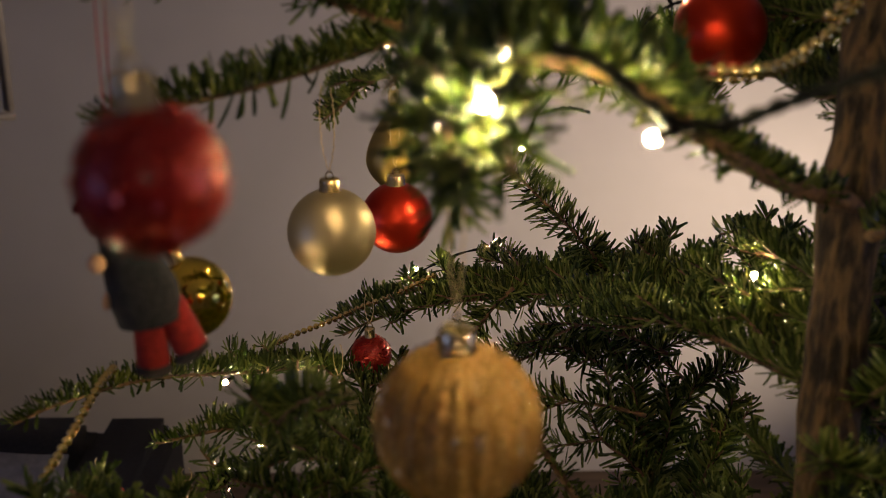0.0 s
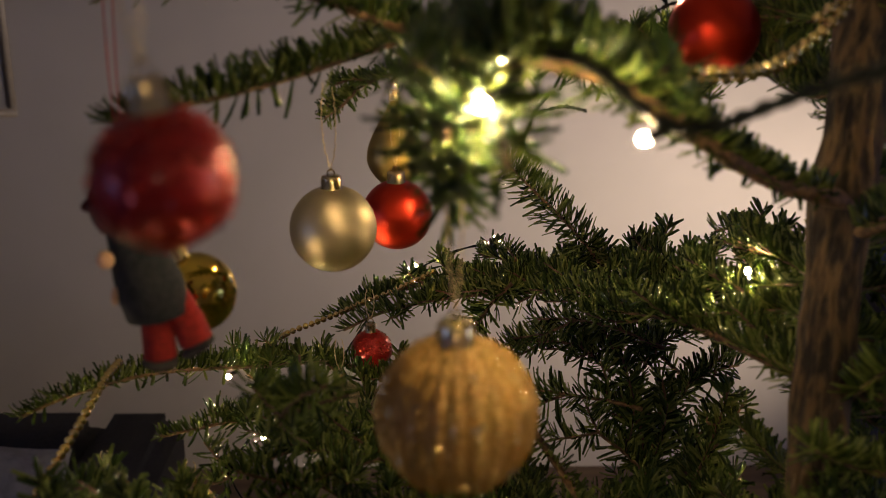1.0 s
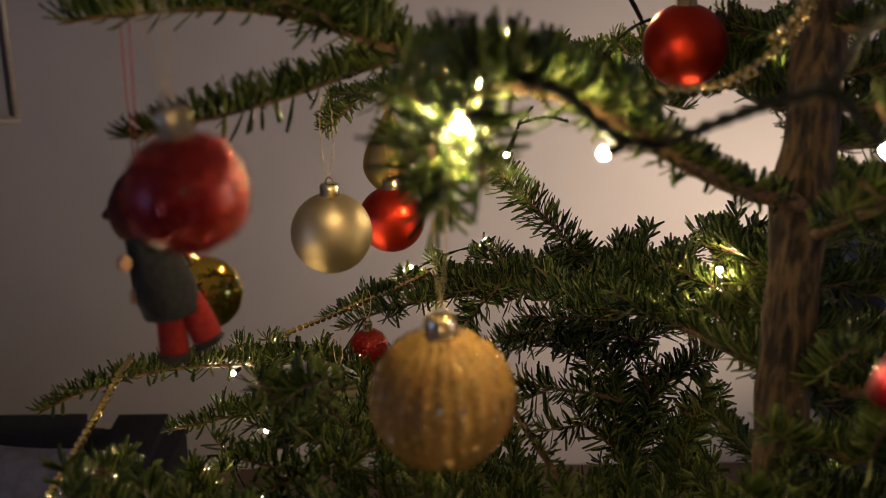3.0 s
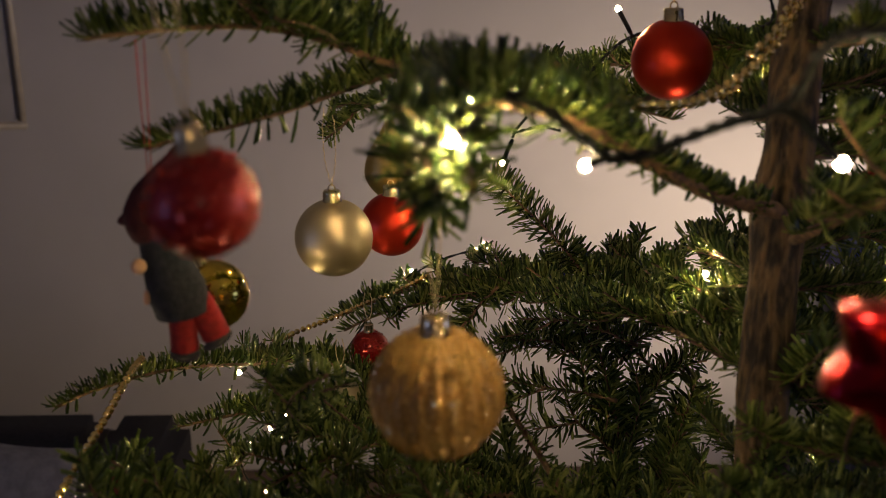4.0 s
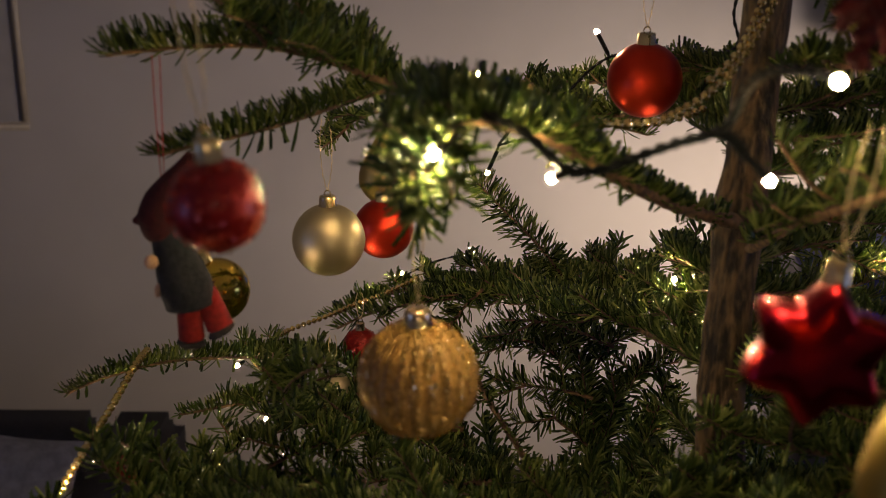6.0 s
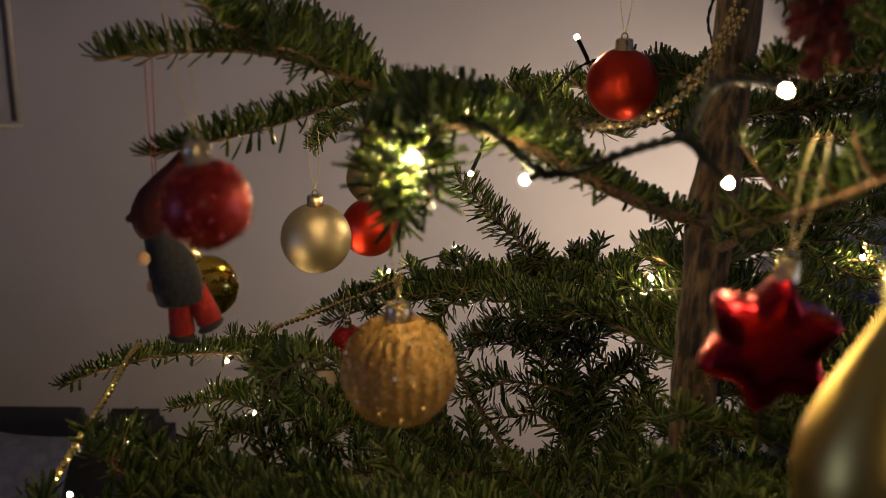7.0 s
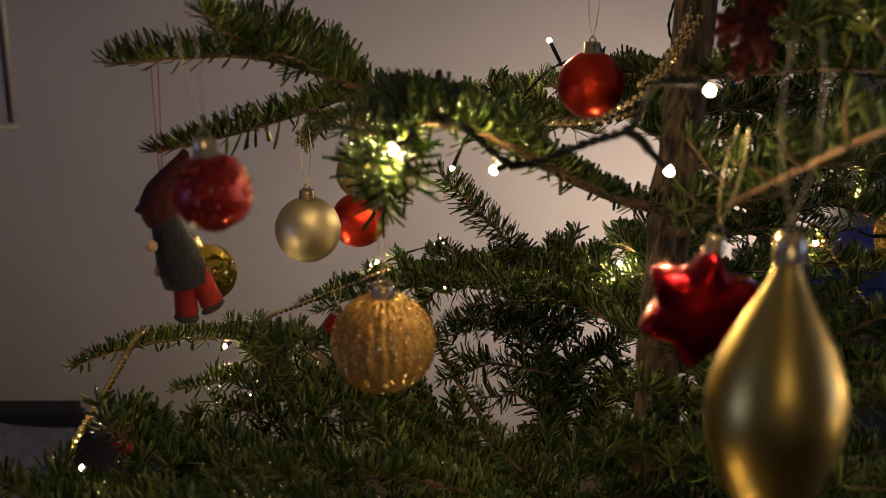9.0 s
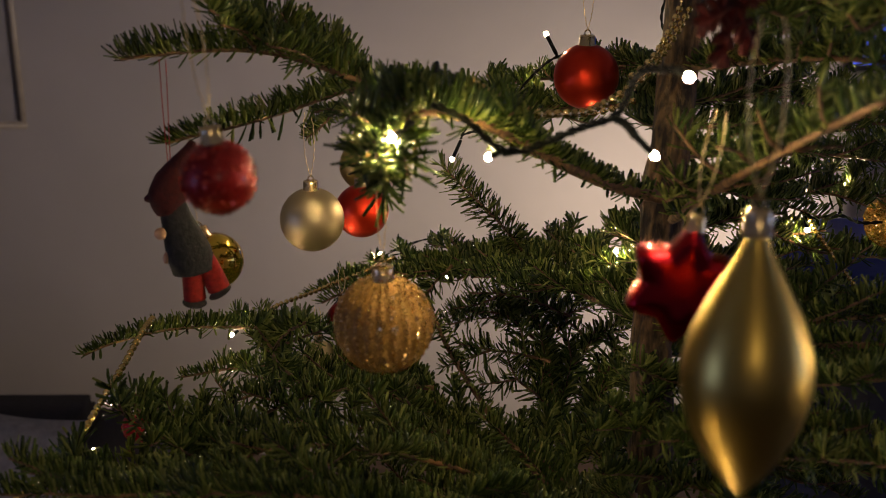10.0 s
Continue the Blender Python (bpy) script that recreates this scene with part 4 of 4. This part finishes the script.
light_string([[(-0.151, 1.069, 1.357), (-0.120, 1.208, 1.364), (-0.093, 1.244, 1.376), (-0.049, 1.279, 1.388), (-0.003, 1.290, 1.391), (0.050, 1.272, 1.366), (0.133, 1.253, 1.372), (0.230, 1.251, 1.365), (0.253, 1.253, 1.372)]],
             [((-0.087, 1.218, 1.395), (-0.081, 1.233, 1.376)), ((-0.005, 1.180, 1.436), (-0.003, 1.186, 1.423)), ((0.167, 0.836, 1.521), (0.172, 0.847, 1.508)), ((-0.134, 1.060, 1.361), (-0.144, 1.068, 1.353)), ((-0.001, 1.161, 1.381), (0.008, 1.168, 1.371))], "string of fairy lights along a low branch", 0.0009)
light_string([[(-0.146, 1.010, 1.338), (-0.185, 1.008, 1.332), (-0.224, 1.002, 1.313), (-0.250, 0.990, 1.276), (-0.231, 0.978, 1.239), (-0.263, 0.984, 1.257), (-0.292, 0.960, 1.248)]],
             [((-0.203, 0.986, 1.327), (-0.200, 0.992, 1.314)), ((-0.217, 0.982, 1.316), (-0.213, 0.989, 1.305)), ((-0.240, 0.962, 1.384), (-0.235, 0.973, 1.384)), ((-0.267, 0.931, 1.289), (-0.265, 0.937, 1.275)), ((-0.216, 0.928, 1.278), (-0.215, 0.943, 1.260)), ((-0.150, 0.994, 1.351), (-0.146, 1.010, 1.338)), ((-0.320, 0.688, 1.382), (-0.315, 0.686, 1.376)), ((-0.338, 0.649, 1.390), (-0.333, 0.647, 1.383))],
             "string of fairy lights among low fir branches", 0.0009)
light_string([[(0.350, 0.850, 1.556), (0.364, 0.848, 1.550), (0.389, 0.849, 1.552), (0.411, 0.847, 1.545), (0.450, 0.847, 1.548)], [(0.388, 0.849, 1.552), (0.390, 0.853, 1.566), (0.392, 0.857, 1.577)]],
             [((0.356, 0.845, 1.539), (0.354, 0.849, 1.552)), ((0.393, 0.858, 1.580), (0.392, 0.855, 1.573)), ((0.251, 0.878, 1.317), (0.257, 0.875, 1.310)), ((0.438, 0.870, 1.553), (0.440, 0.867, 1.545))], "fairy light cable sagging from a far branch", 0.0011)

# lights on the low limbs in front, and on those at the side
fir_branch([(0.172, 0.640, 1.26), (0.08, 0.44, 1.33), (0.0, 0.26, 1.38), (-0.05, 0.10, 1.38)], 0.004, 0.0016, size=0.024, density=700, seed=61, twig_len=0.12, step=0.05, start=0.2)
fir_branch([(0.165, 0.640, 1.24), (-0.02, 0.46, 1.33), (-0.17, 0.30, 1.38), (-0.28, 0.18, 1.36)], 0.004, 0.0016, size=0.024, density=700, seed=62, twig_len=0.12, step=0.05, start=0.2)
fir_branch([(0.21, 0.66, 1.50), (0.42, 0.50, 1.55), (0.60, 0.36, 1.58), (0.74, 0.24, 1.60)], 0.004, 0.0016, size=0.024, density=700, seed=69, twig_len=0.12, step=0.05, start=0.4)
light_string([[(0.14, 0.36, 1.30), (0.12, 0.30, 1.31), (0.02, 0.19, 1.30), (-0.08, 0.20, 1.33), (-0.16, 0.15, 1.29), (-0.24, 0.22, 1.33), (-0.30, 0.21, 1.31)]],
             [((0.12, 0.295, 1.335), (0.12, 0.30, 1.31)), ((0.02, 0.18, 1.32), (0.02, 0.19, 1.30)), ((-0.16, 0.14, 1.31), (-0.16, 0.15, 1.29)), ((-0.30, 0.20, 1.335), (-0.30, 0.21, 1.31))],
             "fairy lights strung along the low front limbs", 0.0011)
light_string([[(0.46, 0.50, 1.56), (0.54, 0.40, 1.59), (0.60, 0.42, 1.66), (0.66, 0.30, 1.60), (0.70, 0.24, 1.68), (0.74, 0.20, 1.62), (0.64, 0.16, 1.54)]],
             [((0.55, 0.385, 1.605), (0.54, 0.40, 1.59)), ((0.61, 0.41, 1.685), (0.60, 0.42, 1.66)), ((0.665, 0.285, 1.62), (0.66, 0.30, 1.60)), ((0.71, 0.225, 1.70), (0.70, 0.24, 1.68)), ((0.64, 0.14, 1.53), (0.64, 0.16, 1.54))],
             "fairy lights strung through the limbs beside the trunk", 0.0011)

# ---- things round the tree ----
def picture():
    ob = tagged(new("framed_picture"), "faded print in a thin wooden frame on the wall", "picture")
    x1, z0 = -1.268, 1.100
    x0, z1 = x1 - 0.5, z0 + 0.7
    ob.location = (x1, 3.337, z0)
    y0, y1 = 3.337, 3.35
    for lo, hi in (((x0, y0, z0), (x1, y1, z0 + 0.025)), ((x0, y0, z1 - 0.025), (x1, y1, z1)), ((x0, y0, z0 + 0.025), (x0 + 0.025, y1, z1 - 0.025)), ((x1 - 0.025, y0, z0 + 0.025), (x1, y1, z1 - 0.025))):
        b = box("frame_bar", Vector(lo) - ob.location, Vector(hi) - ob.location, M_FRAME, 0.004)
        under(b, ob)
    under(box("print", Vector((x0 + 0.025, y0 + 0.003, z0 + 0.025)) - ob.location, Vector((x1 - 0.025, y1, z1 - 0.025)) - ob.location, M_PAPER), ob)


picture()


def sofa():
    ob = tagged(new("sofa"), "low black upholstered sofa standing against the wall", "sofa")
    ob.location = (-1.775, 1.95, 0)
    for nm, lo, hi in (("seat", (-0.9, -0.45, 0.08), (0.95, 0.35, 0.40)), ("backrest", (-0.9, 0.25, 0.40), (0.95, 0.48, 0.655)), ("armrest", (0.95, -0.45, 0.0), (1.13, 0.48, 0.652)), ("armrest", (-1.1, -0.45, 0.0), (-0.9, 0.48, 0.63))):
        under(box(nm, lo, hi, M_FABRIC, 0.035), ob)


sofa()


def cushion(centre, w, h, d, turn):
    """Stuffed square cushion with pinched corners."""
    vs, fs = [], []
    for sg in (-1, 1):
        base = len(vs)
        for i in range(19):
            for j in range(19):
                u, v = i / 9 - 1, j / 9 - 1
                puff = max(0.0, (1 - u ** 4) * (1 - v ** 4)) ** 0.45
                pin = 1 - 0.07 * (1 - abs(u) ** 2) * abs(v) - 0.07 * (1 - abs(v) ** 2) * abs(u)
                vs.append((u * w / 2 * pin, sg * d / 2 * puff, v * h / 2 * pin))
        for i in range(18):
            for j in range(18):
                q = (base + i * 19 + j, base + (i + 1) * 19 + j, base + (i + 1) * 19 + j + 1, base + i * 19 + j + 1)
                fs.append(q if sg < 0 else q[::-1])
    ob = tagged(mesh_ob("cushion", vs, fs, M_CUSHION), "pale grey cloth cushion leaning on a black sofa", "cushion")
    return place(ob, pose(*centre, *turn))


cushion((-0.853, 1.845, 0.724), 0.24, 0.27, 0.12, (-14, 12, 8))


def television():
    a, b = Vector((1.142, 3.137, 1.315)), Vector((1.895, 3.285, 1.770))
    ob = tagged(new("television"), "flat black television with a glowing blue screen", "television")
    ob.location = a
    w, h = b.x - a.x, 0.50
    under(box("housing", (-0.02, 0, -0.02), (w + 0.02, 0.05, h + 0.02), M_PLASTIC, 0.006), ob)
    under(box("screen", (0, -0.004, 0), (w, 0.002, h), M_SCREEN), ob, "glowing blue screen")
    under(box("stand", (w * 0.3, -0.06, -a.z), (w * 0.7, 0.10, -0.02), M_PLASTIC, 0.01), ob)


television()


def storage_box():
    a = Vector((0.663, 1.853, 1.085))
    ob = tagged(new("storage_box"), "dark blue storage box with a lid on a black cabinet", "box")
    ob.location = a
    under(box("body", (0, 0, 0), (0.5, 0.35, 0.042), M_BLUE, 0.006), ob)
    under(box("lid", (-0.004, -0.004, 0.042), (0.504, 0.354, 0.060), M_BLUE, 0.005), ob)
    cab = tagged(new("cabinet"), "low black cabinet standing behind the tree", "cabinet")
    cab.location = (a.x - 0.03, a.y - 0.02, 0)
    under(box("body", (0, 0, 0.0), (0.8, 0.40, a.z - 0.022), M_PLASTIC, 0.004), cab)
    under(box("top", (-0.01, -0.01, a.z - 0.022), (0.81, 0.41, a.z), M_PLASTIC, 0.004), cab)
    for k in range(2):
        under(box("door", (0.01 + 0.395 * k, -0.014, 0.04), (0.39 + 0.395 * k, 0.0, a.z - 0.03), M_PLASTIC, 0.003), cab)


storage_box()
bauble((0.447, 0.866, 1.541), 0.0270, M_GOLDGLIT, "gold glitter bauble on a far side branch", thread=0.03, cap_r=0.006)


def added_blue_window(name, x, y0, y1, z0, z1, inward):
    """Unseen window added for blue reflections: a frame, sill and glowing glass, set on a side wall."""
    ob = tagged(new(name), "unseen window added for blue reflections on the ornaments", "window", kind="structure")
    ob.location = (x, (y0 + y1) / 2, z0)
    t = 0.05 * inward
    for nm, lo, hi in (("window_frame", (0, y0 - 0.06, z0 - 0.06), (t, y1 + 0.06, z0)), ("window_frame", (0, y0 - 0.06, z1), (t, y1 + 0.06, z1 + 0.06)), ("window_frame", (0, y0 - 0.06, z0), (t, y0, z1)), ("window_frame", (0, y1, z0), (t, y1 + 0.06, z1)), ("window_sill", (0, y0 - 0.1, z0 - 0.1), (3 * t, y1 + 0.1, z0 - 0.06))):
        c = Vector((0, ob.location.y, z0))
        a, b = Vector(lo) - c, Vector(hi) - c
        under(box(nm, [min(a[i], b[i]) for i in range(3)], [max(a[i], b[i]) for i in range(3)], M_CEIL, 0.006), ob)
    c = Vector((0, ob.location.y, z0))
    a, b = Vector((0.004 * inward, y0, z0)) - c, Vector((0.3 * t, y1, z1)) - c
    under(box("pane", [min(a[i], b[i]) for i in range(3)], [max(a[i], b[i]) for i in range(3)], M_ADDEDBLUE), ob, "glowing blue pane added for reflections")


# both stand out of view, added only to tint the ornaments' edges blue
added_blue_window("added_window_1", -3.05, -1.3, -0.3, 0.9, 2.0, 1)
added_blue_window("added_window_2", 3.45, -0.2, 1.1, 0.9, 2.0, -1)


def added_floor_lamp(head, target, label):
    """Unseen lamp added for the wall's glow: round base, pole and a cup-shaped shade that holds the light."""
    head, target = Vector(head), Vector(target)
    ob = tagged(new("added_floor_lamp"), label, "lamp")
    back = (head - target).normalized()
    foot = head + back * 0.20
    ob.location = (foot.x, foot.y, 0)
    under(mesh_ob("base", *lathe([(0.14, 0.0), (0.14, 0.015), (0.05, 0.03), (0.012, 0.04)], 40), M_PLASTIC), ob)
    under(mesh_ob("pole", *tube([Vector((0, 0, 0.03)), Vector((0, 0, foot.z * 0.5)), Vector((0, 0, foot.z))], 0.012, 12), M_PLASTIC), ob)
    vs, fs = lathe([(0.03, 0.20), (0.12, 0.18), (0.22, 0.06), (0.235, -0.04), (0.23, -0.04), (0.215, 0.06), (0.115, 0.175), (0.03, 0.195)], 40, cap=False)
    q = back.to_track_quat("Z", "Y").to_matrix()
    off = head - Vector((foot.x, foot.y, 0))
    under(mesh_ob("shade", [q @ Vector(v) + off for v in vs], fs, M_CEIL), ob, "white cup-shaped shade")


added_floor_lamp(LAMP_HEAD, LAMP_AIM, "added standing lamp out of view that brightens the wall")
